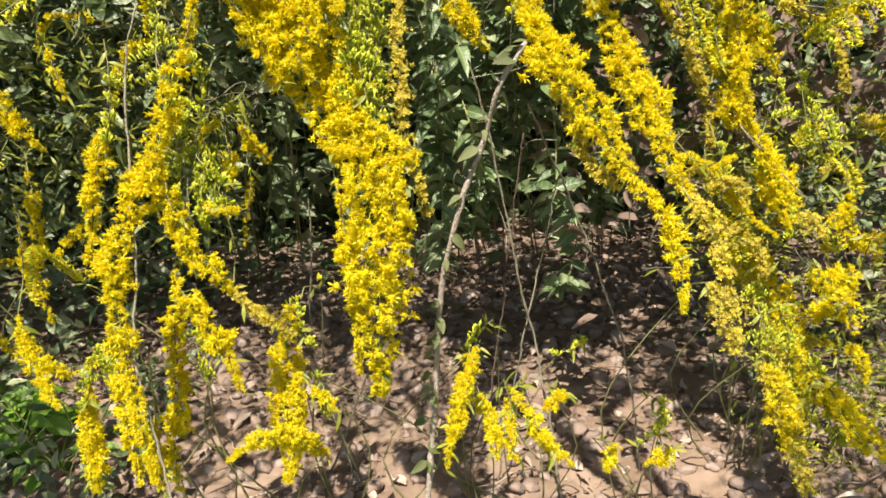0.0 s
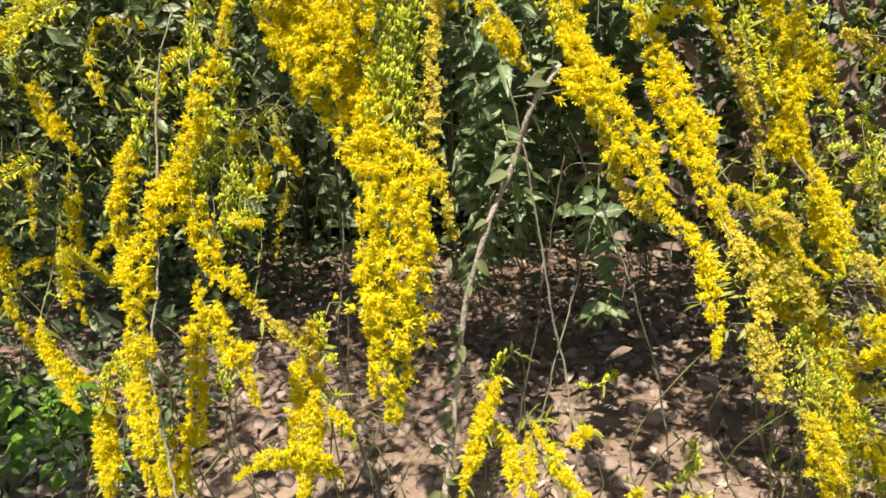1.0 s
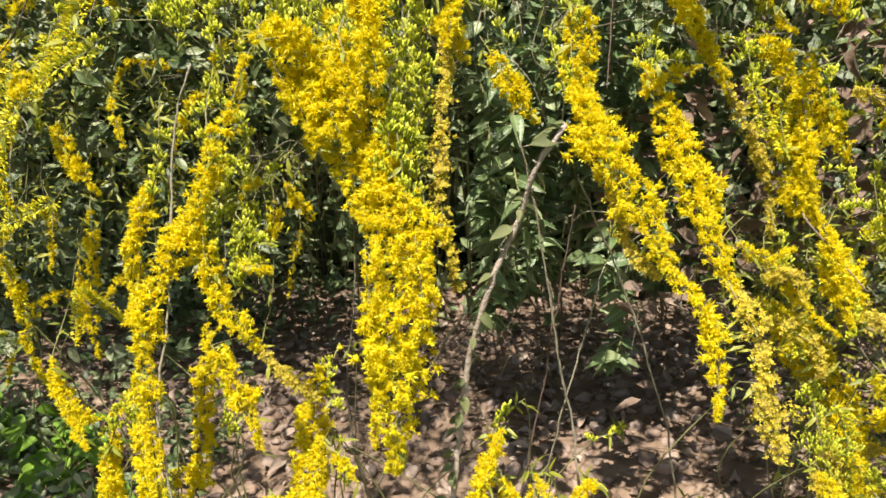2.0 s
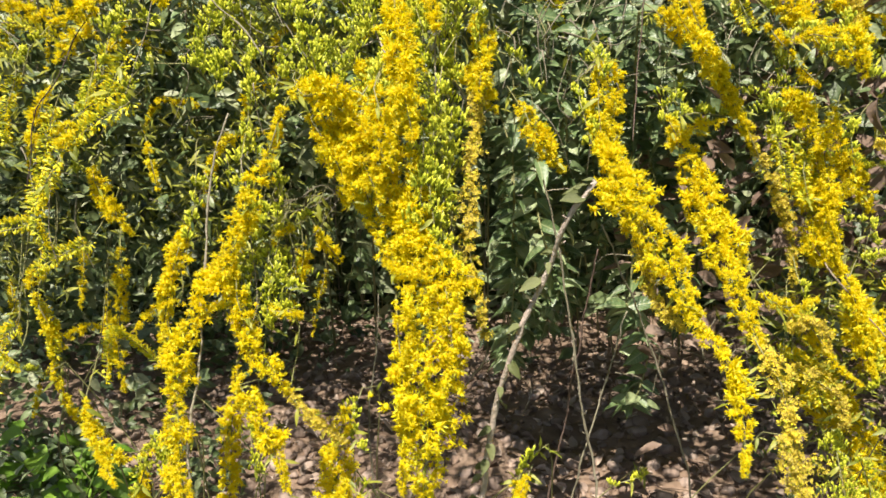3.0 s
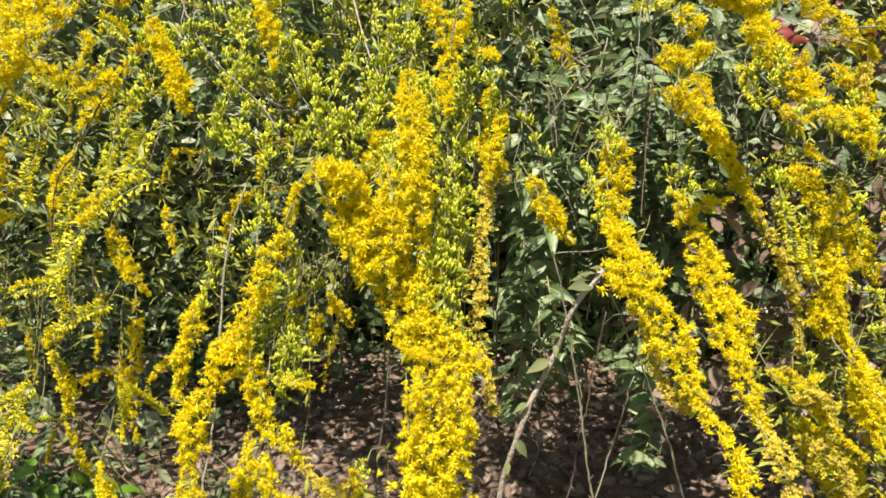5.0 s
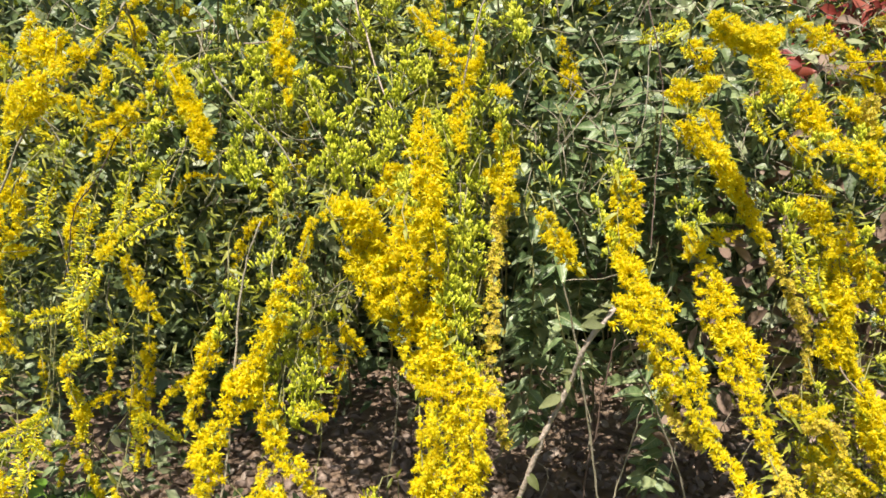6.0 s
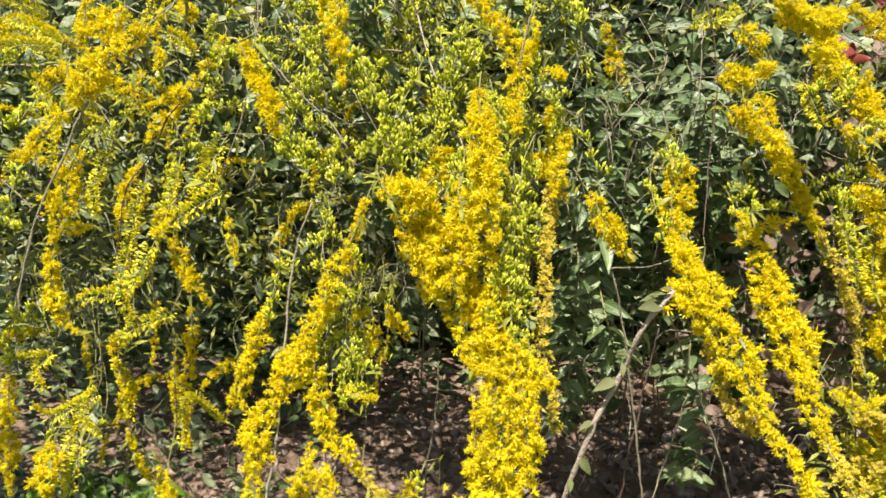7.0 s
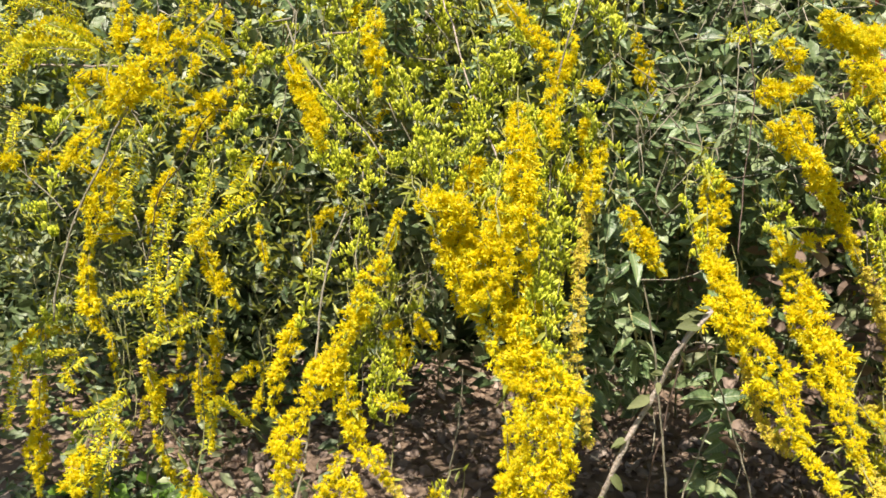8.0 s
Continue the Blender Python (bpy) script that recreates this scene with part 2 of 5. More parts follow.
def leaf_template(length=1.0, width=0.42, fold=0.12, droop=0.18, tip=1.6, n=6):
    """A pointed oval leaf along +y, folded at the midrib and drooping at its end, normal +z, with thickness."""
    u = np.linspace(0, 1, n)
    w = width * 0.5 * np.sin(np.pi * u ** 0.8) ** 0.8 * (1 - u ** tip * 0.25)
    w[0], w[-1] = 0.015, 0.004
    mid = np.stack([0 * u, u * length, -droop * u ** 2], 1)
    wave = 0.02 * np.sin(u * 9)
    a = mid + np.stack([-w, 0 * u, fold * w / 0.2 * 0.5 + wave], 1)
    b = mid + np.stack([w, 0 * u, fold * w / 0.2 * 0.5 - wave], 1)
    v = np.concatenate([a, mid, b])
    t = []
    for i in range(n - 1):
        for o in (0, n):
            t += [(o + i, o + n + i, o + n + i + 1), (o + i, o + n + i + 1, o + i + 1)]
    return v, np.array(t), np.zeros(len(t), int)


# ---- ground ----
def ground_z(x, y):
    p = Vector((x, y, 0))
    near = 0.022 * noise.noise(p * 5.0) + 0.014 * abs(noise.noise(p * 14.0 + Vector((3, 1, 0)))) + 0.009 * abs(noise.noise(p * 33.0)) + 0.005 * noise.noise(p * 70.0)
    return near + 0.10 * noise.noise(p * 0.6) * min(1.0, max(0.0, (abs(x) + abs(y - 1.5) - 1.5) / 4))


def build_ground():
    def axis(lo, hi, step, far):
        inner = np.arange(lo, hi, step)
        out = np.geomspace(step, far, 26)
        return np.concatenate([lo - out[::-1], inner, inner[-1] + out])
    xs, ys = axis(-1.2, 1.1, 0.011, 300.0), axis(0.95, 2.3, 0.010, 300.0)
    v = np.array([(x, y, ground_z(x, y)) for y in ys for x in xs])
    nx, ny = len(xs), len(ys)
    i = (np.arange(ny - 1)[:, None] * nx + np.arange(nx - 1)[None]).ravel()
    t = np.concatenate([np.stack([i, i + 1, i + nx + 1], 1), np.stack([i, i + nx + 1, i + nx], 1)])
    return tagged(new("ground", mesh_of("ground", v, t, [SOIL])), "dry pinkish-brown bare soil with clods and litter", "ground", kind="structure")


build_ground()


def clod_template(seed):
    bm = bmesh.new()
    bmesh.ops.create_icosphere(bm, subdivisions=2, radius=0.5)
    for q in bm.verts:
        q.co *= 1 + 0.45 * noise.noise(q.co * 2.2 + Vector((seed * 7.0, 0, 0))) + 0.2 * noise.noise(q.co * 6 + Vector((seed, 3, 0)))
        q.co.z *= 0.6
    v = np.array([q.co[:] for q in bm.verts])
    t = np.array([[q.index for q in fc.verts] for fc in bm.faces])
    bm.free()
    return v, t, np.zeros(len(t), int)


def litter(name, templates, mat, count, sizes, box, label, category, tilt=0.5, lift=0.2):
    vs, ts, base = [], [], 0
    for k, tpl in enumerate(templates):
        n = count // len(templates)
        x, y = rng.uniform(box[0], box[1], n), rng.uniform(box[2], box[3], n)
        s = rng.uniform(*sizes, n)
        z = np.array([ground_z(a, b) for a, b in zip(x, y)]) + s * lift
        way = np.stack([rng.normal(0, tilt, n), rng.normal(0, tilt, n), np.ones(n)], 1)
        v, t, _ = scatter(tpl, np.stack([x, y, z], 1), way, s)
        vs.append(v), ts.append(t + base)
        base += len(v)
    return tagged(new(name, mesh_of(name, np.vstack(vs), np.vstack(ts), [mat])), label, category, kind="stuff")


litter("soil_clods", [clod_template(i) for i in range(4)], CLOD, 1200, (0.008, 0.042), (-0.9, 1.0, 0.9, 2.1), "rough crumbly clods of dry soil", "soil", 0.6, 0.1)
CHIP = [leaf_template(1, 0.7, 0.5, 0.3, n=4), leaf_template(1, 0.9, -0.4, -0.2, n=4), leaf_template(1, 0.4, 0.3, 0.4, n=4)]
DEAD = [leaf_template(1, 0.5, 0.3, -0.25), leaf_template(1, 0.42, 0.5, 0.35), leaf_template(1, 0.6, -0.25, 0.3)]
litter("leaf_litter", DEAD, LEAF_DEAD, 800, (0.02, 0.05), (-1.4, 1.4, 0.9, 3.0), "scattered dry brown leaves on the soil", "leaf litter", 0.45, 0.12)


litter("broken_litter", CHIP, LITTER, 4600, (0.008, 0.028), (-1.2, 1.2, 0.95, 2.5), "small broken pieces of dry leaf and bark", "leaf litter", 0.9, 0.15)


def twig_template():
    v, t = tube(np.array([(0, -0.5, 0), (0.04, -0.1, 0.02), (-0.02, 0.2, 0.0), (0.05, 0.5, 0.03)]), 0.016, 0.008, 4)
    return v, t, np.zeros(len(t), int)


litter("twig_litter", [twig_template() for _ in range(3)], TWIG, 260, (0.04, 0.16), (-1.3, 1.3, 0.9, 2.8), "broken dry twigs on the soil", "twigs", 0.15, 0.06)


# ---- goldenrod ----
LABELS = {
    "bloom": "arching goldenrod spray densely covered in bright yellow flowers",
    "old": "goldenrod spray with brownish yellow flowers, fading or dulled for shade",
    "bud": "goldenrod spray with lime green unopened buds",
    "full": "short plump plume of fully open bright yellow flowers",
    "comb": "goldenrod raceme with a comb of half-open yellow-green florets",
    "dull": "thin goldenrod spray hanging in the shade",
}


def tufted_plume(kind, line, width, light=False):
    """A plume in full flower: spiky tufts crowded round the line, each a knob of packed heads with rays standing out all round."""
    length = np.sum(np.linalg.norm(np.diff(line, axis=0), axis=1))
    tan = unit(np.gradient(line, axis=0))
    width = 1.1 * width
    small = min({"bloom": 0.0047, "full": 0.0038, "dull": 0.0052}[kind] * (1.5 if light else 1.0), 0.3 * width)
    count = max(5, int({"bloom": 2.6, "full": 5.0, "dull": 1.9}[kind] * (0.6 if light else 1.0) * length * width / (math.pi * small ** 2)))
    u = np.sort(rng.uniform(0, 1, count))
    cells = max(4, int(length / 0.018))
    taper = np.minimum(1, 0.30 + 1.9 * (1 - u)) * np.minimum(1, 0.42 + 2.6 * u)
    taper = taper * np.interp(u, np.linspace(0, 1, cells), rng.uniform(0.62, 1.22, cells))
    i = np.minimum((u * (len(line) - 1)).astype(int), len(line) - 1)
    out = rng.normal(size=(count, 3)) + np.array([0, -0.25, 0.2])
    out = unit(out - tan[i] * np.sum(out * tan[i], 1, keepdims=True))
    size = small * rng.uniform(0.65, 1.3, count) * np.clip(taper, 0.6, 1.1)
    reach = np.maximum(0.5 * width * taper - 0.75 * size, 0.1 * size) * rng.uniform(0.25, 1.0, count) ** 0.6
    reach = reach * np.where(rng.random(count) < 0.12, 1.5, 1.0)
    centre = line[i] + (out + 0.25 * tan[i]) * reach[:, None]
    per = 18 if light else {"bloom": 21, "full": 30, "dull": 20}[kind]
    k = np.repeat(np.arange(count), per)
    way = unit(rng.normal(size=(len(k), 3)) + 0.7 * out[k] + 0.25 * tan[i][k] + np.array([0, -0.15, 0.1]))
    place = centre[k] + way * (size[k] * rng.uniform(0.15, 0.5, len(k)))[:, None]
    sizes = size[k] * rng.uniform(0.6, 1.4, len(k))
    mats = [PETAL, CALYX, BUD]
    groups = 1 if light else max(2, int(length / max(0.03, 0.8 * width)))
    group = np.minimum((u * groups).astype(int), groups - 1)
    d = unit(np.cross(centre - line[i] + 1e-6, [0.3, 0.5, 0.8])) * 0.0005
    made = []
    for g in range(groups):
        h, m = group == g, group[k] == g
        n = int(h.sum())
        if not n:
            continue
        v, t, ti = scatter(RAY, place[m], way[m], sizes[m])
        ti = np.where(np.repeat(rng.random(int(m.sum())) < 0.13, 2), 2, ti)
        cv, ct, ci = scatter(CORE, centre[h], rng.normal(size=(n, 3)), 0.56 * size[h])
        tv = np.stack([line[i][h] - d[h], line[i][h] + d[h], centre[h]], 1).reshape(-1, 3)
        b, c = len(v), len(v) + len(cv)
        made.append(mesh_of("flower_tuft", np.vstack([v, cv, tv]), np.vstack([t, ct + b, c + np.arange(3 * n).reshape(-1, 3)]), mats, np.concatenate([ti, ci, np.ones(n, int)]), smooth=False))
    return made


def plume_meshes(kind, line, width, light=False):
    """Short side twigs set round the line, each thick with buds or with fading or shade-dulled heads: one mesh for each
    tuft along it.
    """
    if kind in ("bloom", "full", "dull"):
        return tufted_plume(kind, line, width, light)
    length = np.sum(np.linalg.norm(np.diff(line, axis=0), axis=1))
    size = {"old": 0.0046, "bud": 0.0074, "comb": 0.0072}[kind] * (1.3 if light else 1.0)
    width = 0.9 * width
    cover = {"old": 3.0, "bud": 2.9, "comb": 4.2}[kind] * (0.5 if light else 1.0) * min(1.6, max(1.0, 0.03 / width))
    tan = unit(np.gradient(line, axis=0))
    per = 9 if kind == "bud" else 6
    count = max(8, int(cover * width * length / size ** 2 / per))
    u = np.sort(rng.uniform(0, 1, count))
    taper = np.minimum(1, 0.34 + 1.8 * (1 - u)) * np.minimum(1, 0.36 + 2.4 * u)
    # swellings and gaps along the plume, and a few side tufts that stand well out
    swell = np.interp(u, np.linspace(0, 1, max(4, int(length / 0.022))), rng.uniform(0.6, 1.28, max(4, int(length / 0.022))))
    taper = taper * swell * np.where(rng.random(count) < 0.07, 1.55, 1.0)
    i = np.minimum((u * (len(line) - 1)).astype(int), len(line) - 1)
    base, t = line[i], tan[i]
    out = rng.normal(size=(count, 3)) + np.array([0, -0.2, 0.3])
    out = unit(out - t * np.sum(out * t, 1, keepdims=True))
    lumps = 0.88 + 0.28 * np.sin(u * length / 0.019 * 3.1 + rng.uniform(0, 6) + 0.8 * np.sin(u * 11)) ** 2
    reach = np.maximum(width * 0.5 * taper * rng.uniform(0.55, 1.15, count) * lumps - 0.3 * size, 0.2 * size)
    # ragged outline: the twigs reach further out on changing sides
    turn = np.arctan2(out @ np.array([0, 0.6, 0.8]), out @ np.array([1.0, 0, 0]))
    reach = reach * (1 + 0.32 * np.sin(2 * turn + u * length / 0.0085 + rng.uniform(0, 6)) + 0.2 * np.sin(turn - u * length / 0.0047))
    k = np.repeat(np.arange(count), per)
    s = rng.uniform(0.05, 1.0, len(k)) ** 0.8
    side = out[k] + 0.4 * t[k] * s[:, None]
    place = base[k] + side * (reach[k] * s)[:, None] + rng.normal(0, 0.3 * size, (len(k), 3))
    way = out[k] + 0.6 * rng.normal(size=(len(k), 3)) + np.array([0, -0.15, 0.45])
    if kind == "comb":
        # teeth in close rows along the upper side of the line
        per = 1
        count = max(12, int(length / 0.0003))
        u = np.linspace(0, 1, count)
        i = np.minimum((u * (len(line) - 1)).astype(int), len(line) - 1)
        base, t = line[i], tan[i]
        side = unit(np.cross(t, np.array([0.2, 1.0, 0.25]))) * rng.choice([-1.0, 1.0], (count, 1), p=(0.3, 0.7)) * (1 if rng.random() < 0.5 else -1)
        out = unit(side + rng.normal(0, 0.35, (count, 3)) + np.array([0, -0.25, 0.5]))
        reach = width * 0.5 * np.minimum(1, 0.4 + 2 * (1 - u)) * rng.uniform(0.0, 0.68, count)
        k = np.arange(count)
        s = np.full(count, 0.5)
        place = base + out * reach[:, None]
        way = out + 0.4 * t + rng.normal(0, 0.2, (count, 3))
    if kind == "bud":
        # rows of buds that stand up from each side twig
        s = (np.tile(np.arange(per), count) + 0.5) / per + rng.normal(0, 0.05, len(k))
        side = out[k] * np.array([1, 1, 0.35]) + 0.35 * t[k] * s[:, None]
        place = base[k] + side * (1.5 * reach[k] * s)[:, None] + rng.normal(0, 0.12 * size, (len(k), 3))
        way = out[k] * 0.3 + 0.3 * rng.normal(size=(len(k), 3)) + np.array([0, -0.1, 0.9])
    # heads open wider than the room that they were counted by
    sizes = size * rng.uniform(0.7, 1.3, len(k)) * {"bud": 1.25, "comb": 1.0}.get(kind, 1.14)
    pool = BUDS if kind in ("bud", "comb") else HEADS
    mats = {"old": [PETAL_OLD_OR_SHADED, CALYX, BUD], "bud": [BUD, CALYX, BUD], "comb": [PETAL, BUD, BUD]}[kind]
    pick = rng.integers(0, len(pool), len(k))
    if kind not in ("bud", "comb"):
        # some heads are still closed, most of them on the outer twigs
        closed = rng.random(len(k)) < (0.08 + 0.22 * s ** 3) * rng.uniform(0.3, 1.6)
        pick[closed] = len(pool)
        pool = [*pool, CLOSED]
        sizes = np.where(closed, sizes * 1.05, sizes)
    tufts = 1 if light else max(2, int(length / max(0.03, 0.8 * width)))
    tuft = np.minimum((u * tufts).astype(int), tufts - 1)
    end = base + (out + 0.4 * t) * reach[:, None] * 0.9
    d = unit(np.cross(end - base, [0.3, 0.5, 0.8])) * 0.0005
    made = []
    for g in range(tufts):
        vs, ts, ix, b = [], [], [], 0
        for q, tpl in enumerate(pool):
            m = (pick == q) & (tuft[k] == g)
            if m.any():
                v, t3, ti = scatter(tpl, place[m], way[m], sizes[m])
                vs.append(v), ts.append(t3 + b), ix.append(ti)
                b += len(v)
        h = tuft == g
        n = int(h.sum())
        if not n:
            continue
        # the short side twigs that carry the heads
        vs.append(np.stack([base[h] - d[h], base[h] + d[h], end[h]], 1).reshape(-1, 3))
        ts.append(b + np.arange(3 * n).reshape(-1, 3)), ix.append(np.ones(n, int))
        made.append(mesh_of("flower_tuft", np.vstack(vs), np.vstack(ts), mats, np.concatenate(ix), smooth=False))
    return made


def facing(way, up):
    """A turn that lays +y along way and +z as near to up as it can be."""
    y = way.normalized()
    x = y.cross(up).normalized()
    z = x.cross(y)
    return Matrix((x, y, z)).transposed().to_4x4()


SMALL_MESHES = [mesh_of("leaf", *leaf_template(1, w, 0.1, d, n=5)[:2], [LEAF_SMALL]) for w, d in ((0.2, 0.2), (0.26, 0.35), (0.22, 0.05))]


def add_leaves(ob, line, count, size, meshes):
    """Single leaves set along a stem, pointing out and a little down it."""
    tan = unit(np.gradient(line, axis=0))
    for i in rng.integers(0, len(line), count):
        out = rng.normal(size=3)
        out = unit(out - tan[i] * np.sum(out * tan[i])) + 0.5 * tan[i]
        up = Vector((rng.normal(0, 0.4), -0.5 + rng.normal(0, 0.3), 0.8))
        leaf = part("leaf", meshes[rng.integers(0, len(meshes))], ob)
        leaf.matrix_basis = Matrix.Translation(line[i]) @ facing(Vector(out), up) @ Matrix.Scale(size * rng.uniform(0.6, 1.35), 4)


def spray(kind, width, *points, leafy=1.0):
    """One goldenrod stem: it rises from the ground behind, arches over and hangs its plume along the points."""
    p = np.array(points)
    top = p[0]
    ox = rng.uniform(-0.08, 0.08)
    if top[2] > 0.42:
        back = top + np.array([0.25 * ox + 0.2 * top[0], 0.2, 0.015])
        foot_y = rng.uniform(2.5, 2.9)
        foot_x = top[0] * foot_y / max(0.5, top[1]) + ox
    else:
        back = top + np.array([0.3 * ox, 0.05, -0.02])
        foot_x, foot_y = top[0] + 0.5 * ox, top[1] + rng.uniform(0.1, 0.2)
    foot = np.array([foot_x, foot_y, ground_z(foot_x, foot_y) - 0.01])
    knee = np.array([0.4 * back[0] + 0.6 * foot[0] + rng.normal(0, 0.06), back[1] + 0.62 * (foot[1] - back[1]), 0.85 * back[2] if top[2] > 0.42 else 0.5 * back[2]])
    stem_line = spline([foot, knee, back, *p], 0.045)
    plume_line = spline(p, 0.004)
    ob = thing("goldenrod_spray", foot, LABELS[kind], "goldenrod", "goldenrod sprays")
    off = -foot
    v, t = tube(stem_line, 0.0016, 0.0006, 4)
    part("stem", mesh_of("stem", v + off, t, [STEM]), ob)
    for me in plume_meshes(kind, plume_line + off, width):
        tagged(part("flower_tuft", me, ob), kind="stuff")
    add_leaves(ob, spline([back, *p], 0.01) + off, int((4 + 60 * width + 9 * rng.random()) * leafy), 0.018, SMALL_MESHES)
    return ob


OVAL_MESHES = [mesh_of("leaf", *leaf_template(1, w, f, d, tip=1.1, n=7)[:2], [LEAF_GREY]) for w, f, d in ((0.58, 0.18, 0.15), (0.52, 0.25, 0.3), (0.64, 0.1, 0.2))]


def bare_stem(kind, radius, *points, leaf_count=0):
    """A leafless stem that runs on down into the ground."""
    p = np.array(points)
    if p[0][2] < p[-1][2]:
        p = p[::-1]
    low, way = p[-1], unit(p[-1] - p[-2])
    hanging = low[2] > 0.45
    if hanging:
        # its root lies behind: it rises there, arches over and ends in a tip
        foot_y = rng.uniform(2.5, 2.9)
        foot_x = p[0][0] * foot_y / p[0][1] + rng.uniform(-0.05, 0.05)
        foot = np.array([foot_x, foot_y, ground_z(foot_x, foot_y) - 0.01])
        back = p[0] + np.array([0.14 * p[0][0] / p[0][1], 0.14, 0.0]) + 0.03 * unit(p[0] - p[1])
        line = spline([foot, np.array([0.4 * back[0] + 0.6 * foot[0], 0.4 * back[1] + 0.6 * foot[1], 0.85 * back[2]]), back, *p], 0.012)
        r0, r1 = radius * 1.2, radius * 0.5
    else:
        if way[2] > -0.3:
            way = unit(np.array([way[0], 0.4, -1.0]))
        foot = low + way * (low[2] / -way[2])
        foot[0], foot[1] = low[0] + np.clip(foot[0] - low[0], -0.15, 0.15), low[1] + np.clip(foot[1] - low[1], -0.1, 0.35)
        foot[2] = ground_z(foot[0], foot[1]) - 0.01
        line = spline([*p, foot], 0.010)
        r0, r1 = radius * 0.75, radius * 1.2
    line = line + np.cumsum(rng.normal(0, 0.0008, line.shape), 0)
    foot = line[0] if hanging else line[-1]
    mat, label = {"grey": (STEM_GREY, "bare grey-brown dry stem"), "woody": (STEM_WOOD, "thick bare woody brown stem"), "dark": (STEM_DARK, "thin dark bare stem")}[kind]
    ob = thing("bare_stem", foot, label + " standing among the goldenrod", "stem", "bare stems")
    v, t = tube(line - foot, r0, r1, 7)
    stalk = part("stalk", mesh_of("stalk", v, t, [mat]), ob)
    # short broken spurs along it
    for i in range(4, len(line) - 4, max(3, len(line) // 24)):
        q = line[i] - foot
        e = rng.normal(size=3) + np.array([0, -0.2, 0.3])
        e = e / np.linalg.norm(e) * rng.uniform(0.003, 0.011)
        v, t = tube(np.array([q, q + 0.6 * e, q + e + np.array([0, 0, 0.002])]), radius * 0.45, radius * 0.22, 4)
        part("spur", mesh_of("spur", v, t, [mat]), stalk)
    if leaf_count:
        add_leaves(ob, spline(p, 0.01) - foot, leaf_count, 0.019, OVAL_MESHES)
        add_leaves(ob, spline(p[:2], 0.004)[:5] - foot, leaf_count // 6, 0.020, OVAL_MESHES)
    return ob


LEAF_MESHES = [mesh_of("leaf", *leaf_template(1, w, f, d, n=7)[:2], [LEAF_VEINED]) for w, f, d in ((0.46, 0.22, 0.2), (0.40, 0.3, 0.36), (0.52, 0.16, 0.12), (0.36, 0.35, 0.45), (0.48, 0.28, 0.3))]


def leafy_stem(*points, size=0.039, every=0.026):
    p = np.array(points)
    foot_y = rng.uniform(2.2, 2.6)
    foot = np.array([p[0][0] * foot_y / p[0][1] + rng.uniform(-0.05, 0.05), foot_y, 0.0])
    foot[2] = ground_z(foot[0], foot[1]) - 0.01
    line = spline([foot, *p], 0.008)
    ob = thing("leafy_shrub", foot, "shrub stem with dull green oval leaves", "shrub", "leafy shrub stems")
    v, t = tube(line - foot, 0.003, 0.0012, 5)
    part("stem", mesh_of("stem", v, t, [STEM]), ob)
    n = len(line)
    i = int(0.55 * n)
    a = rng.uniform(0, 6)
    while i < n:
        for flip in (0, math.pi):
            way = Vector((math.cos(a + flip), math.sin(a + flip) * 0.8 - 0.25, rng.uniform(-0.7, 0.35)))
            s = size * rng.uniform(0.5, 1.3)
            up = Vector((rng.normal(0, 0.55), -0.45 + rng.normal(0, 0.45), 0.7))
            m = facing(way, up)
            leaf = part("leaf", LEAF_MESHES[rng.integers(0, 5)], ob)
            leaf.matrix_basis = Matrix.Translation(line[i] - foot) @ m @ Matrix.Scale(s, 4)
        a += 1.57 + rng.normal(0, 0.3)
        i += max(1, int(every / 0.008 * rng.uniform(0.7, 1.3)))
    return ob


spray('bloom', 0.042, (-0.124, 0.806, 0.795), (-0.117, 0.782, 0.744), (-0.108, 0.757, 0.690), (-0.097, 0.732, 0.627), (-0.078, 0.691, 0.561))
spray('bloom', 0.058, (-0.112, 0.757, 0.665), (-0.099, 0.732, 0.622), (-0.080, 0.691, 0.561), (-0.078, 0.684, 0.444), (-0.086, 0.691, 0.357))
spray('bloom', 0.025, (-0.216, 0.758, 0.768), (-0.194, 0.760, 0.766), (-0.170, 0.763, 0.760))
spray('bloom', 0.046, (-0.178, 0.761, 0.756), (-0.172, 0.757, 0.734), (-0.161, 0.754, 0.707), (-0.144, 0.748, 0.663), (-0.118, 0.728, 0.622), (-0.107, 0.708, 0.588))
spray('bloom', 0.022, (-0.107, 0.702, 0.557), (-0.102, 0.691, 0.494), (-0.102, 0.693, 0.425), (-0.106, 0.698, 0.375))
spray('bloom', 0.036, (-0.060, 0.697, 0.581), (-0.054, 0.688, 0.530), (-0.049, 0.682, 0.494))
spray('old', 0.022, (-0.031, 0.885, 0.821), (-0.042, 0.859, 0.772), (-0.047, 0.830, 0.708), (-0.047, 0.787, 0.642), (-0.043, 0.762, 0.588), (-0.034, 0.755, 0.544), (-0.028, 0.766, 0.517))
spray('bud', 0.035, (-0.081, 0.886, 0.864), (-0.081, 0.857, 0.791), (-0.081, 0.827, 0.714), (-0.075, 0.802, 0.657), (-0.064, 0.774, 0.585), (-0.060, 0.737, 0.548))
spray('bud', 0.046, (-0.116, 0.906, 0.831), (-0.100, 0.879, 0.755), (-0.089, 0.836, 0.683), (-0.079, 0.779, 0.619))
spray('bloom', 0.027, (-0.004, 0.922, 0.754), (0.012, 0.919, 0.729), (0.032, 0.915, 0.696), (0.052, 0.929, 0.672))
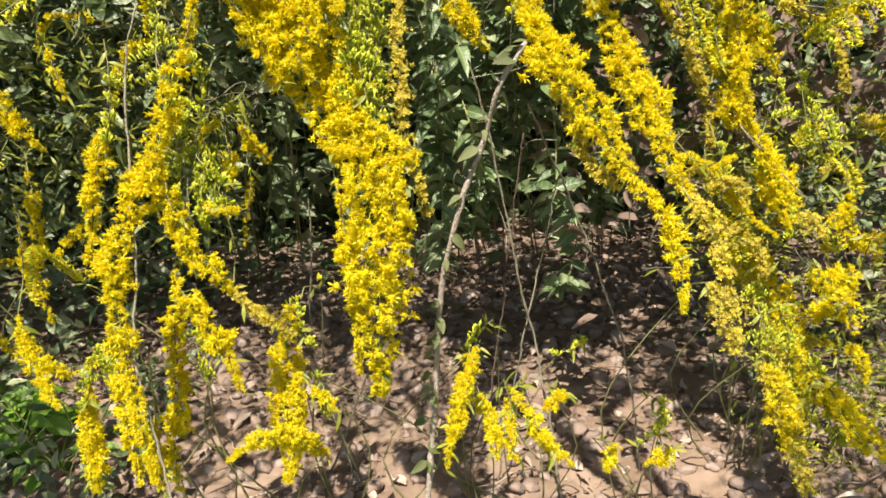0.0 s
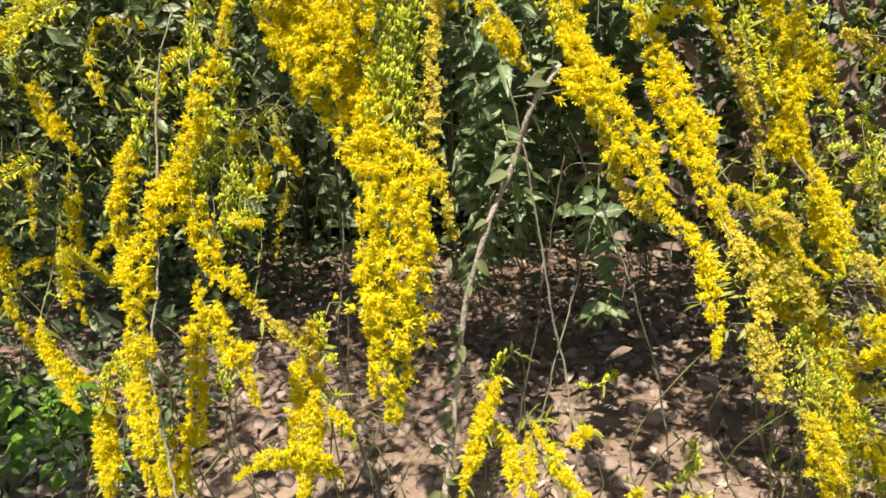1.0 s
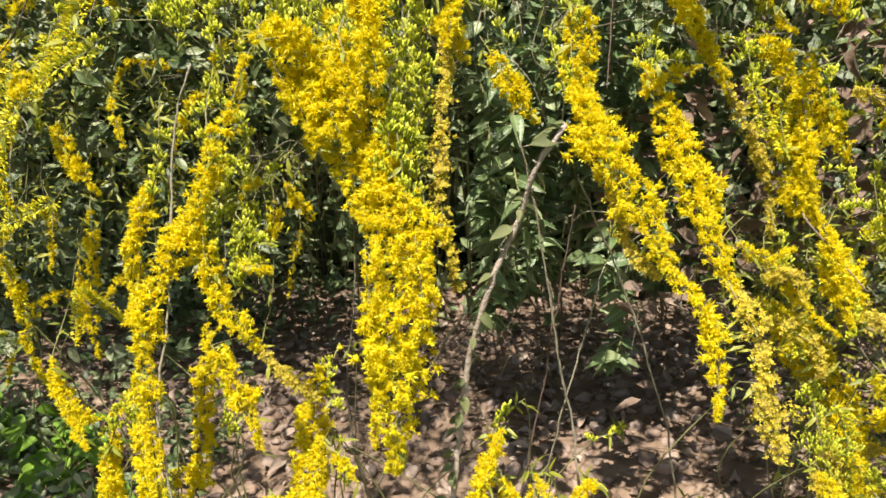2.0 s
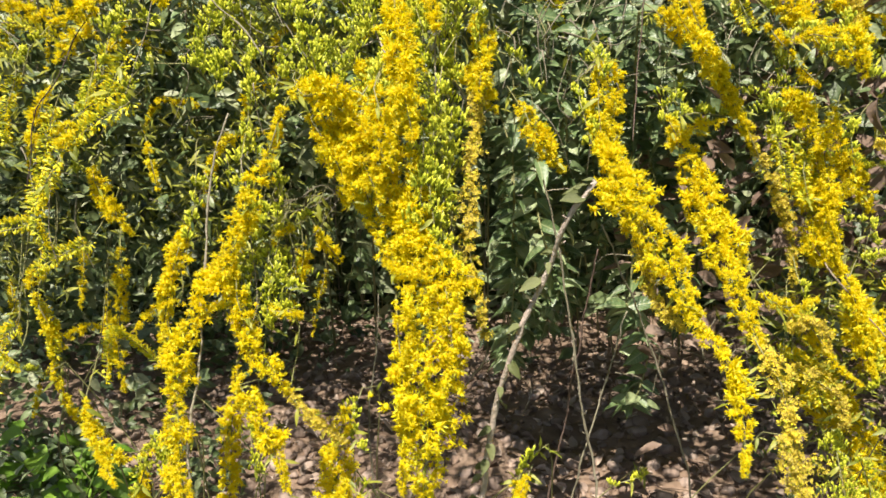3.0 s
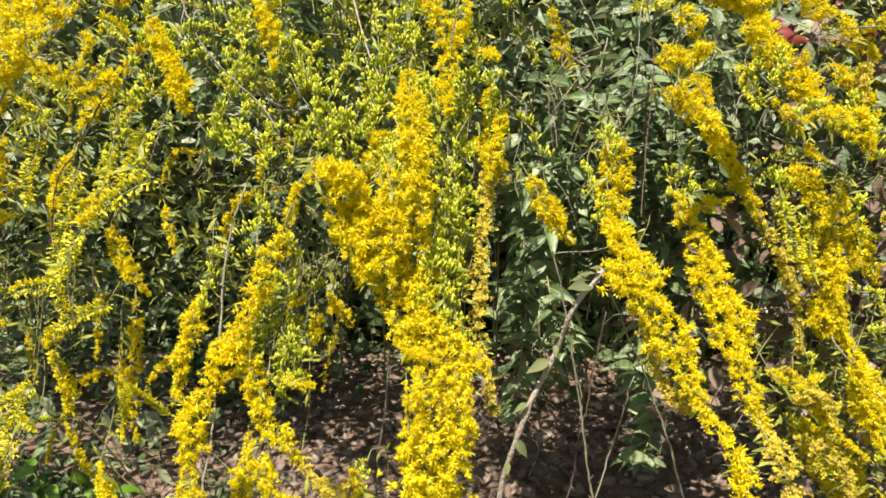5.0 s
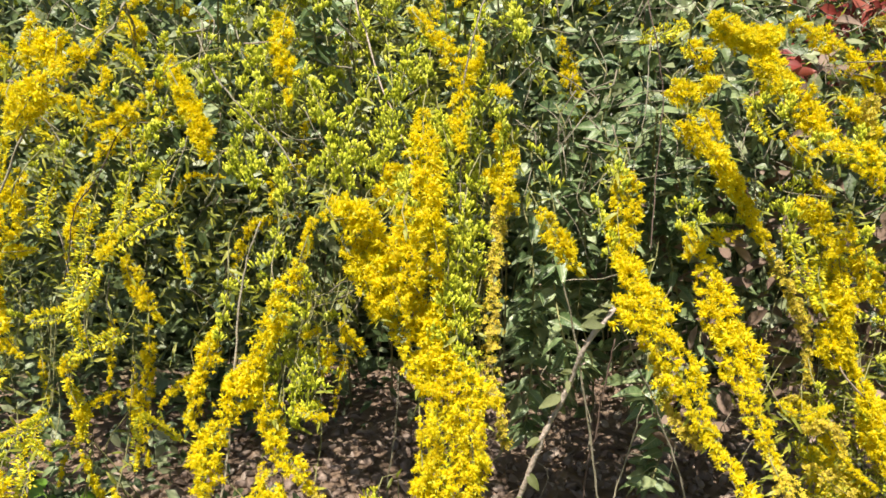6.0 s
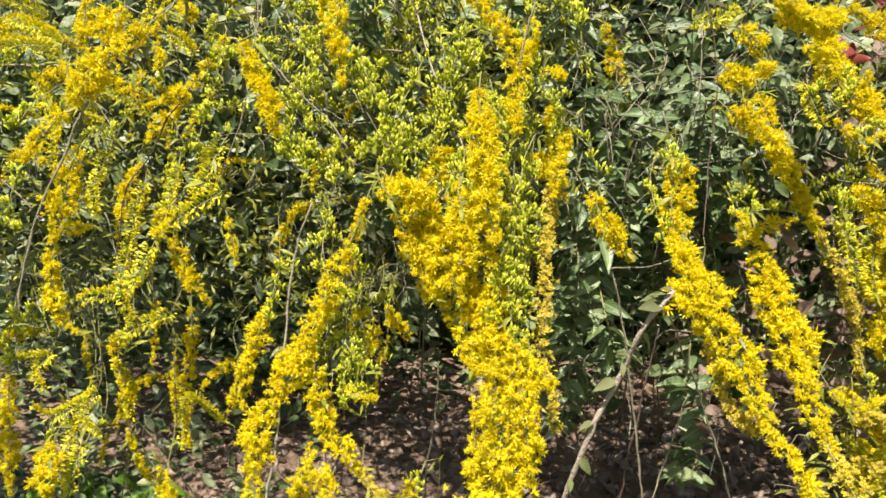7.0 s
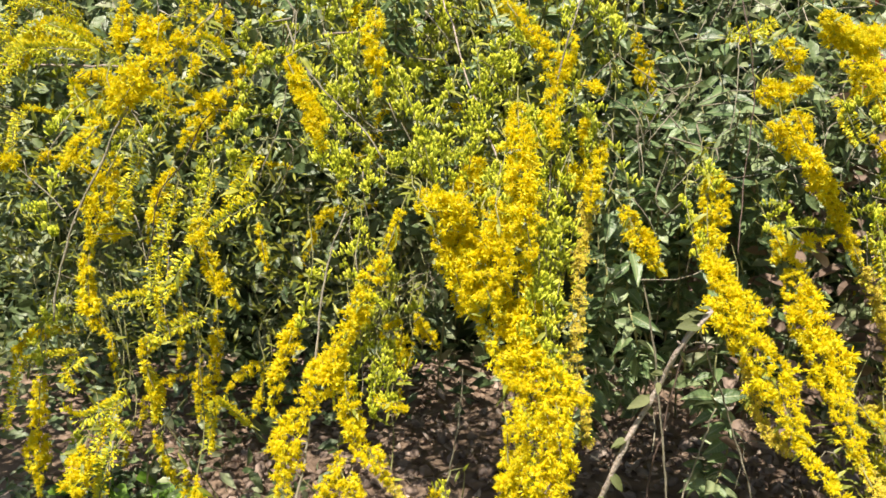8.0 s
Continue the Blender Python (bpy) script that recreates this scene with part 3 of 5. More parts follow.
spray('bloom', 0.026, (0.085, 0.878, 0.789), (0.084, 0.849, 0.718), (0.100, 0.816, 0.691), (0.114, 0.779, 0.649))
spray('bud', 0.034, (0.062, 0.880, 0.770), (0.075, 0.850, 0.715), (0.092, 0.820, 0.680))
spray('bloom', 0.046, (0.092, 0.825, 0.695), (0.114, 0.779, 0.649), (0.142, 0.759, 0.609), (0.168, 0.728, 0.554))
spray('bloom', 0.022, (0.157, 0.745, 0.571), (0.174, 0.720, 0.543), (0.193, 0.697, 0.519), (0.200, 0.666, 0.484), (0.198, 0.639, 0.440))
spray('bloom', 0.039, (0.162, 0.909, 0.734), (0.182, 0.889, 0.698), (0.195, 0.867, 0.651), (0.213, 0.829, 0.602), (0.219, 0.776, 0.562), (0.233, 0.740, 0.522))
spray('old', 0.026, (0.229, 0.757, 0.533), (0.239, 0.723, 0.511), (0.245, 0.705, 0.491), (0.246, 0.685, 0.468), (0.254, 0.677, 0.419))
spray('old', 0.025, (0.111, 0.813, 0.668), (0.119, 0.788, 0.614), (0.137, 0.765, 0.562), (0.162, 0.748, 0.534))
spray('bloom', 0.017, (0.160, 0.887, 0.704), (0.185, 0.894, 0.721), (0.227, 0.901, 0.731))
spray('bloom', 0.018, (0.267, 0.871, 0.545), (0.296, 0.887, 0.525), (0.339, 0.909, 0.530))
spray('bloom', 0.025, (0.159, 0.901, 0.860), (0.177, 0.898, 0.830), (0.204, 0.905, 0.800), (0.241, 0.937, 0.745), (0.275, 0.962, 0.693))
spray('old', 0.022, (0.258, 0.951, 0.726), (0.275, 0.962, 0.693), (0.312, 0.986, 0.630), (0.335, 1.010, 0.577), (0.340, 1.000, 0.522))
spray('bloom', 0.038, (0.302, 1.049, 0.979), (0.344, 1.052, 0.955), (0.380, 1.053, 0.923), (0.421, 1.054, 0.892))
spray('bloom', 0.036, (0.254, 1.035, 0.930), (0.301, 1.052, 0.896), (0.330, 1.051, 0.861), (0.361, 1.035, 0.825), (0.394, 1.034, 0.791))
spray('bloom', 0.024, (0.167, 1.018, 0.905), (0.192, 1.020, 0.891), (0.219, 1.027, 0.913))
spray('bloom', 0.036, (0.354, 1.043, 0.744), (0.369, 1.031, 0.667), (0.370, 1.009, 0.599), (0.396, 1.001, 0.537))
spray('bloom', 0.042, (0.406, 1.009, 0.528), (0.428, 1.002, 0.472), (0.450, 0.994, 0.416))
spray('bloom', 0.057, (0.347, 1.015, 0.436), (0.405, 1.071, 0.363), (0.443, 1.081, 0.311), (0.468, 1.060, 0.264), (0.456, 0.946, 0.135))
# dull petal colour here paints in the shade on this spray
spray('old', 0.047, (0.412, 0.983, 0.291), (0.421, 0.965, 0.221), (0.435, 0.950, 0.157), (0.449, 0.938, 0.107))
spray('bloom', 0.042, (0.438, 0.946, 0.261), (0.452, 0.904, 0.215), (0.477, 0.897, 0.181))
# this spray too is shaded by its duller petal colour
spray('old', 0.044, (0.382, 0.910, 0.253), (0.410, 0.890, 0.181), (0.429, 0.863, 0.088))
spray('bloom', 0.043, (0.450, 0.876, 0.240), (0.478, 0.848, 0.195), (0.501, 0.823, 0.161))
spray('bud', 0.036, (0.448, 0.912, 0.255), (0.453, 0.900, 0.213), (0.477, 0.880, 0.141))
spray('bud', 0.051, (0.385, 0.962, 0.343), (0.398, 0.947, 0.287), (0.403, 0.932, 0.230))
spray('bud', 0.044, (0.421, 0.956, 0.313), (0.439, 0.955, 0.250), (0.431, 0.925, 0.200))
spray('bloom', 0.039, (0.388, 0.907, 0.258), (0.401, 0.895, 0.210), (0.405, 0.878, 0.148))
spray('bloom', 0.033, (0.440, 0.844, 0.245), (0.461, 0.833, 0.199), (0.475, 0.825, 0.166))
spray('bud', 0.035, (0.433, 0.898, 0.215), (0.438, 0.885, 0.167), (0.422, 0.873, 0.127))
spray('old', 0.036, (0.272, 0.787, 0.413), (0.288, 0.775, 0.366), (0.292, 0.766, 0.332))
spray('bloom', 0.031, (0.439, 0.912, 0.375), (0.466, 0.909, 0.360), (0.499, 0.916, 0.375))
spray('bloom', 0.029, (0.494, 0.940, 0.465), (0.479, 0.928, 0.426), (0.463, 0.933, 0.446))
spray('bloom', 0.035, (0.330, 1.012, 0.650), (0.364, 1.010, 0.635), (0.407, 1.016, 0.646))
spray('bloom', 0.042, (0.356, 1.002, 0.608), (0.365, 0.991, 0.567), (0.396, 0.987, 0.544))
spray('bloom', 0.035, (0.396, 0.983, 0.531), (0.408, 0.971, 0.482), (0.427, 0.955, 0.420))
spray('bud', 0.040, (0.469, 1.040, 0.606), (0.474, 1.025, 0.550), (0.468, 1.011, 0.501))
spray('bloom', 0.033, (-0.237, 0.783, 0.751), (-0.250, 0.780, 0.711), (-0.270, 0.778, 0.665), (-0.293, 0.781, 0.616), (-0.312, 0.777, 0.574), (-0.339, 0.759, 0.529), (-0.350, 0.744, 0.490), (-0.347, 0.727, 0.434), (-0.339, 0.712, 0.366), (-0.327, 0.693, 0.270))
spray('bloom', 0.030, (-0.298, 0.780, 0.580), (-0.285, 0.777, 0.506), (-0.261, 0.774, 0.476), (-0.238, 0.776, 0.438))
spray('old', 0.021, (-0.244, 0.777, 0.447), (-0.213, 0.775, 0.417), (-0.185, 0.782, 0.385))
spray('bloom', 0.027, (-0.311, 0.794, 0.467), (-0.299, 0.788, 0.443), (-0.281, 0.782, 0.413), (-0.262, 0.777, 0.376), (-0.246, 0.767, 0.331))
spray('bloom', 0.026, (-0.417, 0.752, 0.332), (-0.411, 0.743, 0.296), (-0.405, 0.728, 0.242))
spray('bud', 0.036, (-0.389, 0.756, 0.396), (-0.399, 0.748, 0.367), (-0.406, 0.739, 0.339))
spray('bud', 0.030, (-0.376, 0.763, 0.419), (-0.383, 0.753, 0.384), (-0.373, 0.744, 0.348))
spray('bud', 0.033, (-0.310, 0.835, 0.380), (-0.308, 0.826, 0.348), (-0.302, 0.819, 0.322))
spray('bloom', 0.023, (-0.380, 0.832, 0.273), (-0.375, 0.820, 0.227), (-0.373, 0.809, 0.187))
spray('dull', 0.021, (-0.550, 0.881, 0.377), (-0.511, 0.840, 0.333), (-0.472, 0.804, 0.306))
spray('bloom', 0.030, (-0.338, 0.857, 0.420), (-0.341, 0.843, 0.369), (-0.340, 0.826, 0.305), (-0.351, 0.811, 0.254), (-0.349, 0.796, 0.196))
spray('bloom', 0.017, (-0.453, 0.736, 0.450), (-0.446, 0.728, 0.417), (-0.426, 0.723, 0.394), (-0.405, 0.732, 0.384), (-0.383, 0.745, 0.390))
spray('full', 0.020, (-0.272, 0.564, 0.890), (-0.271, 0.563, 0.885), (-0.256, 0.553, 0.860), (-0.243, 0.545, 0.835), (-0.237, 0.543, 0.818))
spray('bloom', 0.020, (-0.245, 0.908, 0.606), (-0.239, 0.935, 0.580), (-0.220, 0.933, 0.557))
spray('bud', 0.023, (-0.267, 0.829, 0.609), (-0.257, 0.822, 0.565), (-0.233, 0.807, 0.550))
spray('bloom', 0.016, (-0.262, 0.786, 0.539), (-0.238, 0.773, 0.534), (-0.220, 0.776, 0.537))
spray('bud', 0.022, (-0.304, 0.823, 0.603), (-0.306, 0.804, 0.549), (-0.328, 0.790, 0.527))
spray('bloom', 0.040, (-0.211, 0.890, 0.386), (-0.219, 0.877, 0.339), (-0.223, 0.874, 0.281), (-0.224, 0.849, 0.234), (-0.228, 0.833, 0.174))
spray('bloom', 0.024, (-0.170, 0.792, 0.238), (-0.192, 0.741, 0.286), (-0.214, 0.685, 0.318), (-0.235, 0.651, 0.315))
spray('bud', 0.025, (-0.201, 0.925, 0.395), (-0.208, 0.899, 0.360), (-0.185, 0.878, 0.332))
spray('bloom', 0.019, (0.014, 0.793, 0.355), (-0.001, 0.766, 0.316), (-0.017, 0.754, 0.276), (-0.029, 0.742, 0.236))
spray('bloom', 0.018, (0.014, 0.766, 0.312), (0.025, 0.759, 0.280), (0.029, 0.748, 0.240))
spray('bloom', 0.020, (0.050, 0.770, 0.314), (0.072, 0.755, 0.276), (0.098, 0.742, 0.241))
spray('bud', 0.020, (0.243, 0.856, 0.222), (0.229, 0.849, 0.200), (0.206, 0.844, 0.188))
spray('bloom', 0.016, (0.121, 0.856, 0.262), (0.108, 0.852, 0.253), (0.088, 0.848, 0.244))
spray('bloom', 0.030, (-0.138, 0.819, 0.969), (-0.104, 0.813, 0.931), (-0.082, 0.812, 0.898), (-0.085, 0.795, 0.857), (-0.076, 0.775, 0.819))
spray('bloom', 0.024, (-0.068, 0.843, 0.941), (-0.072, 0.832, 0.917), (-0.082, 0.816, 0.886))
spray('bloom', 0.016, (-0.059, 0.836, 0.888), (-0.044, 0.838, 0.884), (-0.030, 0.841, 0.886))
spray('bloom', 0.033, (0.016, 1.301, 0.996), (0.027, 1.296, 0.951), (0.049, 1.290, 0.889))
spray('bloom', 0.028, (-0.287, 0.852, 0.968), (-0.286, 0.838, 0.921), (-0.273, 0.823, 0.869))
spray('bloom', 0.029, (0.090, 0.911, 0.798), (0.107, 0.910, 0.770), (0.100, 0.902, 0.725), (0.103, 0.894, 0.674))
spray('bud', 0.039, (-0.326, 0.883, 0.919), (-0.337, 0.855, 0.852), (-0.347, 0.827, 0.788))
spray('bud', 0.038, (-0.266, 0.861, 0.905), (-0.234, 0.842, 0.842), (-0.208, 0.820, 0.776))
spray('bud', 0.038, (-0.184, 0.914, 0.942), (-0.169, 0.874, 0.869), (-0.173, 0.830, 0.795))
spray('bud', 0.035, (-0.202, 0.871, 0.888), (-0.221, 0.843, 0.836), (-0.252, 0.815, 0.793))
spray('bud', 0.033, (-0.132, 0.842, 0.820), (-0.146, 0.817, 0.778), (-0.147, 0.793, 0.726))
spray('bud', 0.030, (-0.066, 0.857, 0.835), (-0.068, 0.831, 0.775), (-0.069, 0.805, 0.711), (-0.071, 0.780, 0.649))
spray('bud', 0.038, (-0.293, 0.827, 0.727), (-0.303, 0.817, 0.676), (-0.281, 0.813, 0.626))
spray('bloom', 0.026, (-0.357, 0.798, 0.624), (-0.373, 0.787, 0.572), (-0.382, 0.775, 0.509))
spray('bud', 0.026, (0.166, 0.915, 0.733), (0.197, 0.923, 0.740), (0.233, 0.944, 0.736))
spray('bloom', 0.028, (-0.203, 0.711, 0.763), (-0.178, 0.706, 0.761), (-0.146, 0.706, 0.766))
spray('bloom', 0.026, (-0.177, 0.727, 0.737), (-0.165, 0.724, 0.705), (-0.147, 0.706, 0.670))
spray('bloom', 0.026, (-0.191, 0.725, 0.743), (-0.172, 0.718, 0.716), (-0.147, 0.705, 0.664))
spray('bud', 0.021, (-0.342, 0.802, 0.695), (-0.344, 0.795, 0.651), (-0.353, 0.787, 0.608))
spray('bud', 0.022, (-0.264, 0.813, 0.689), (-0.243, 0.798, 0.667), (-0.252, 0.792, 0.636))
spray('bud', 0.021, (-0.273, 0.813, 0.597), (-0.266, 0.807, 0.553), (-0.268, 0.799, 0.502))
spray('bud', 0.028, (-0.084, 0.750, 0.705), (-0.078, 0.730, 0.664), (-0.072, 0.723, 0.615), (-0.068, 0.716, 0.566))
spray('bud', 0.034, (-0.070, 0.787, 0.803), (-0.076, 0.762, 0.753), (-0.080, 0.756, 0.714), (-0.082, 0.734, 0.678))
spray('bud', 0.033, (-0.088, 0.755, 0.720), (-0.088, 0.733, 0.678), (-0.088, 0.724, 0.624))
spray('bud', 0.035, (-0.110, 0.821, 0.867), (-0.095, 0.801, 0.826), (-0.087, 0.781, 0.786))
spray('bloom', 0.022, (-0.683, 0.732, 0.787), (-0.671, 0.734, 0.787), (-0.653, 0.739, 0.794))
spray('bloom', 0.030, (0.170, 1.014, 0.952), (0.192, 1.015, 0.933), (0.196, 1.013, 0.916))
spray('bloom', 0.029, (0.147, 0.970, 0.902), (0.164, 0.971, 0.887), (0.180, 0.975, 0.890))
spray('bloom', 0.023, (0.202, 0.981, 0.907), (0.196, 0.979, 0.901), (0.190, 0.976, 0.891))
spray('bloom', 0.026, (0.150, 0.931, 0.850), (0.172, 0.934, 0.838), (0.192, 0.935, 0.819), (0.214, 0.940, 0.826))
spray('bloom', 0.022, (0.206, 0.936, 0.810), (0.220, 0.933, 0.779), (0.241, 0.932, 0.748), (0.248, 0.929, 0.723))
spray('comb', 0.032, (0.037, 1.258, 0.901), (0.043, 1.256, 0.879), (0.053, 1.254, 0.858))
spray('comb', 0.029, (0.123, 1.069, 0.969), (0.151, 1.075, 0.970), (0.179, 1.083, 0.985))
spray('bud', 0.051, (0.346, 1.046, 0.710), (0.370, 1.038, 0.638), (0.393, 1.033, 0.580))
spray('bud', 0.045, (0.396, 1.110, 0.884), (0.427, 1.106, 0.825), (0.449, 1.102, 0.780))
spray('bud', 0.045, (0.331, 1.089, 0.809), (0.325, 1.079, 0.750), (0.312, 1.068, 0.691))
spray('bloom', 0.030, (0.389, 1.054, 0.724), (0.412, 1.049, 0.666), (0.441, 1.044, 0.609))
spray('bud', 0.024, (-0.275, 0.820, 0.627), (-0.289, 0.805, 0.600), (-0.299, 0.790, 0.572))
spray('bud', 0.024, (-0.273, 0.810, 0.603), (-0.256, 0.795, 0.575), (-0.239, 0.780, 0.560))
spray('bud', 0.022, (-0.278, 0.810, 0.596), (-0.287, 0.795, 0.565), (-0.290, 0.780, 0.533))
spray('bud', 0.022, (-0.266, 0.810, 0.581), (-0.268, 0.795, 0.546), (-0.267, 0.780, 0.517))
spray('bud', 0.02, (-0.230, 0.840, 0.633), (-0.247, 0.830, 0.621), (-0.271, 0.820, 0.612))
spray('bud', 0.02, (-0.302, 0.840, 0.642), (-0.278, 0.830, 0.638), (-0.262, 0.820, 0.630))
spray('bloom', 0.016, (-0.246, 0.820, 0.621), (-0.259, 0.810, 0.614), (-0.261, 0.800, 0.602))
spray('dull', 0.02, (-0.273, 0.940, 0.585), (-0.271, 0.930, 0.554), (-0.275, 0.920, 0.527))
spray('bloom', 0.012, (-0.255, 0.950, 0.587), (-0.247, 0.940, 0.581), (-0.256, 0.930, 0.575))
spray('dull', 0.014, (-0.297, 1.120, 0.507), (-0.304, 1.100, 0.472), (-0.310, 1.080, 0.412))
spray('bloom', 0.012, (-0.249, 0.800, 0.538), (-0.235, 0.790, 0.536), (-0.226, 0.780, 0.526))
spray('bud', 0.018, (-0.269, 0.800, 0.525), (-0.246, 0.790, 0.537), (-0.233, 0.780, 0.542))
bare_stem('grey', 0.001, (-0.273, 0.800, 0.655), (-0.270, 0.797, 0.602), (-0.265, 0.793, 0.553), (-0.262, 0.790, 0.496))
bare_stem('grey', 0.0008, (-0.298, 0.930, 0.613), (-0.267, 0.923, 0.626), (-0.237, 0.917, 0.626), (-0.231, 0.910, 0.602))
bare_stem('grey', 0.0008, (-0.284, 0.950, 0.564), (-0.254, 0.935, 0.594), (-0.230, 0.920, 0.615))
spray('bloom', 0.022, (0.002, 0.800, 0.345), (-0.002, 0.780, 0.319), (-0.017, 0.760, 0.283), (-0.028, 0.740, 0.247))
spray('bloom', 0.02, (0.012, 0.820, 0.280), (0.026, 0.800, 0.258), (0.038, 0.780, 0.241), (0.055, 0.760, 0.231))
spray('bloom', 0.016, (0.051, 0.800, 0.299), (0.044, 0.780, 0.273), (0.050, 0.760, 0.250))
spray('bloom', 0.018, (0.074, 0.800, 0.246), (0.097, 0.780, 0.226), (0.114, 0.760, 0.218))
spray('bud', 0.018, (0.231, 0.820, 0.260), (0.223, 0.810, 0.229), (0.215, 0.800, 0.210))
spray('bloom', 0.018, (0.232, 0.780, 0.214), (0.208, 0.770, 0.217), (0.191, 0.760, 0.215))
spray('bloom', 0.018, (0.168, 0.780, 0.230), (0.157, 0.770, 0.220), (0.148, 0.760, 0.209))
spray('bud', 0.016, (0.020, 0.840, 0.360), (0.004, 0.820, 0.348), (-0.003, 0.800, 0.330))
spray('bud', 0.016, (0.160, 0.950, 0.285), (0.137, 0.940, 0.278), (0.114, 0.930, 0.278))

spray('bloom', 0.03, (-0.413, 0.700, 0.934), (-0.430, 0.692, 0.915), (-0.449, 0.684, 0.898), (-0.466, 0.676, 0.882), (-0.485, 0.668, 0.863), (-0.490, 0.660, 0.842))
spray('bloom', 0.026, (-0.506, 0.670, 0.837), (-0.527, 0.665, 0.812), (-0.548, 0.660, 0.789))
spray('bloom', 0.022, (-0.470, 0.700, 0.873), (-0.489, 0.690, 0.859), (-0.504, 0.680, 0.847))
spray('bloom', 0.026, (-0.464, 0.720, 0.938), (-0.480, 0.710, 0.920), (-0.465, 0.700, 0.908))
spray('bloom', 0.016, (-0.539, 0.720, 0.888), (-0.520, 0.710, 0.871), (-0.509, 0.700, 0.840))
spray('bloom', 0.04, (-0.540, 0.740, 0.801), (-0.548, 0.730, 0.770), (-0.550, 0.720, 0.738), (-0.555, 0.710, 0.706))
spray('bloom', 0.02, (-0.560, 0.720, 0.711), (-0.565, 0.718, 0.671), (-0.563, 0.715, 0.641), (-0.552, 0.712, 0.618), (-0.531, 0.710, 0.606))
spray('bloom', 0.018, (-0.554, 0.720, 0.721), (-0.531, 0.715, 0.718), (-0.506, 0.710, 0.722))
spray('bloom', 0.022, (-0.436, 0.880, 0.930), (-0.452, 0.875, 0.902), (-0.473, 0.870, 0.875), (-0.504, 0.865, 0.857), (-0.540, 0.860, 0.846))
spray('bloom', 0.018, (-0.509, 0.900, 0.852), (-0.535, 0.890, 0.824), (-0.547, 0.880, 0.803))
spray('dull', 0.02, (-0.527, 1.030, 0.872), (-0.547, 1.015, 0.836), (-0.567, 1.000, 0.806))
spray('comb', 0.026, (-0.552, 0.880, 0.751), (-0.563, 0.873, 0.708), (-0.570, 0.865, 0.666), (-0.575, 0.857, 0.617), (-0.558, 0.850, 0.583))
spray('bloom', 0.018, (-0.568, 0.900, 0.778), (-0.584, 0.890, 0.738), (-0.593, 0.880, 0.681))
spray('comb', 0.024, (-0.626, 0.920, 0.790), (-0.640, 0.910, 0.746), (-0.633, 0.900, 0.707))
spray('comb', 0.028, (-0.395, 0.770, 0.803), (-0.404, 0.760, 0.775), (-0.415, 0.750, 0.750))
spray('comb', 0.024, (-0.389, 0.760, 0.757), (-0.414, 0.747, 0.741), (-0.433, 0.733, 0.724), (-0.445, 0.720, 0.709))
spray('bloom', 0.024, (-0.438, 0.730, 0.737), (-0.438, 0.720, 0.724), (-0.436, 0.710, 0.711))
spray('comb', 0.02, (-0.456, 0.730, 0.698), (-0.469, 0.725, 0.671), (-0.480, 0.720, 0.652))
spray('comb', 0.022, (-0.492, 0.860, 0.777), (-0.498, 0.850, 0.744), (-0.503, 0.840, 0.711))
spray('bloom', 0.022, (-0.551, 0.940, 0.678), (-0.530, 0.933, 0.634), (-0.510, 0.927, 0.612), (-0.489, 0.920, 0.591))
spray('bloom', 0.015, (-0.460, 0.920, 0.710), (-0.451, 0.910, 0.682), (-0.440, 0.900, 0.650))
spray('comb', 0.022, (-0.519, 0.870, 0.591), (-0.553, 0.860, 0.577), (-0.583, 0.850, 0.558))
spray('bloom', 0.02, (-0.582, 0.870, 0.560), (-0.595, 0.865, 0.546), (-0.595, 0.860, 0.532))
spray('bloom', 0.018, (-0.604, 0.880, 0.524), (-0.596, 0.887, 0.491), (-0.594, 0.893, 0.466), (-0.605, 0.900, 0.430))
spray('comb', 0.024, (-0.602, 0.880, 0.516), (-0.594, 0.890, 0.479), (-0.600, 0.900, 0.431))
spray('bloom', 0.014, (-0.606, 0.900, 0.418), (-0.598, 0.910, 0.370), (-0.584, 0.920, 0.328))
spray('dull', 0.024, (-0.609, 1.090, 0.543), (-0.607, 1.085, 0.485), (-0.619, 1.080, 0.412), (-0.617, 1.075, 0.353), (-0.610, 1.070, 0.317))
spray('dull', 0.014, (-0.665, 1.140, 0.466), (-0.665, 1.125, 0.403), (-0.655, 1.110, 0.343))
spray('dull', 0.017, (-0.655, 1.070, 0.555), (-0.654, 1.060, 0.498), (-0.657, 1.050, 0.456))
spray('dull', 0.012, (-0.804, 1.100, 0.488), (-0.795, 1.090, 0.444), (-0.780, 1.080, 0.398))
spray('dull', 0.012, (-0.763, 1.120, 0.343), (-0.783, 1.110, 0.305), (-0.792, 1.100, 0.255))
spray('dull', 0.022, (-0.534, 1.120, 0.452), (-0.563, 1.100, 0.447), (-0.593, 1.080, 0.412))
spray('dull', 0.016, (-0.487, 1.000, 0.491), (-0.490, 0.990, 0.452), (-0.506, 0.980, 0.408))
spray('comb', 0.018, (-0.597, 0.830, 0.495), (-0.626, 0.820, 0.477), (-0.649, 0.810, 0.467), (-0.667, 0.800, 0.481))
spray('comb', 0.018, (-0.615, 0.830, 0.486), (-0.608, 0.815, 0.465), (-0.577, 0.800, 0.455))
spray('comb', 0.018, (-0.631, 0.830, 0.455), (-0.626, 0.815, 0.442), (-0.624, 0.800, 0.429))
spray('comb', 0.016, (-0.672, 0.840, 0.535), (-0.685, 0.830, 0.513), (-0.662, 0.820, 0.498))
spray('bloom', 0.028, (-0.581, 0.720, 0.475), (-0.576, 0.705, 0.453), (-0.571, 0.690, 0.421))
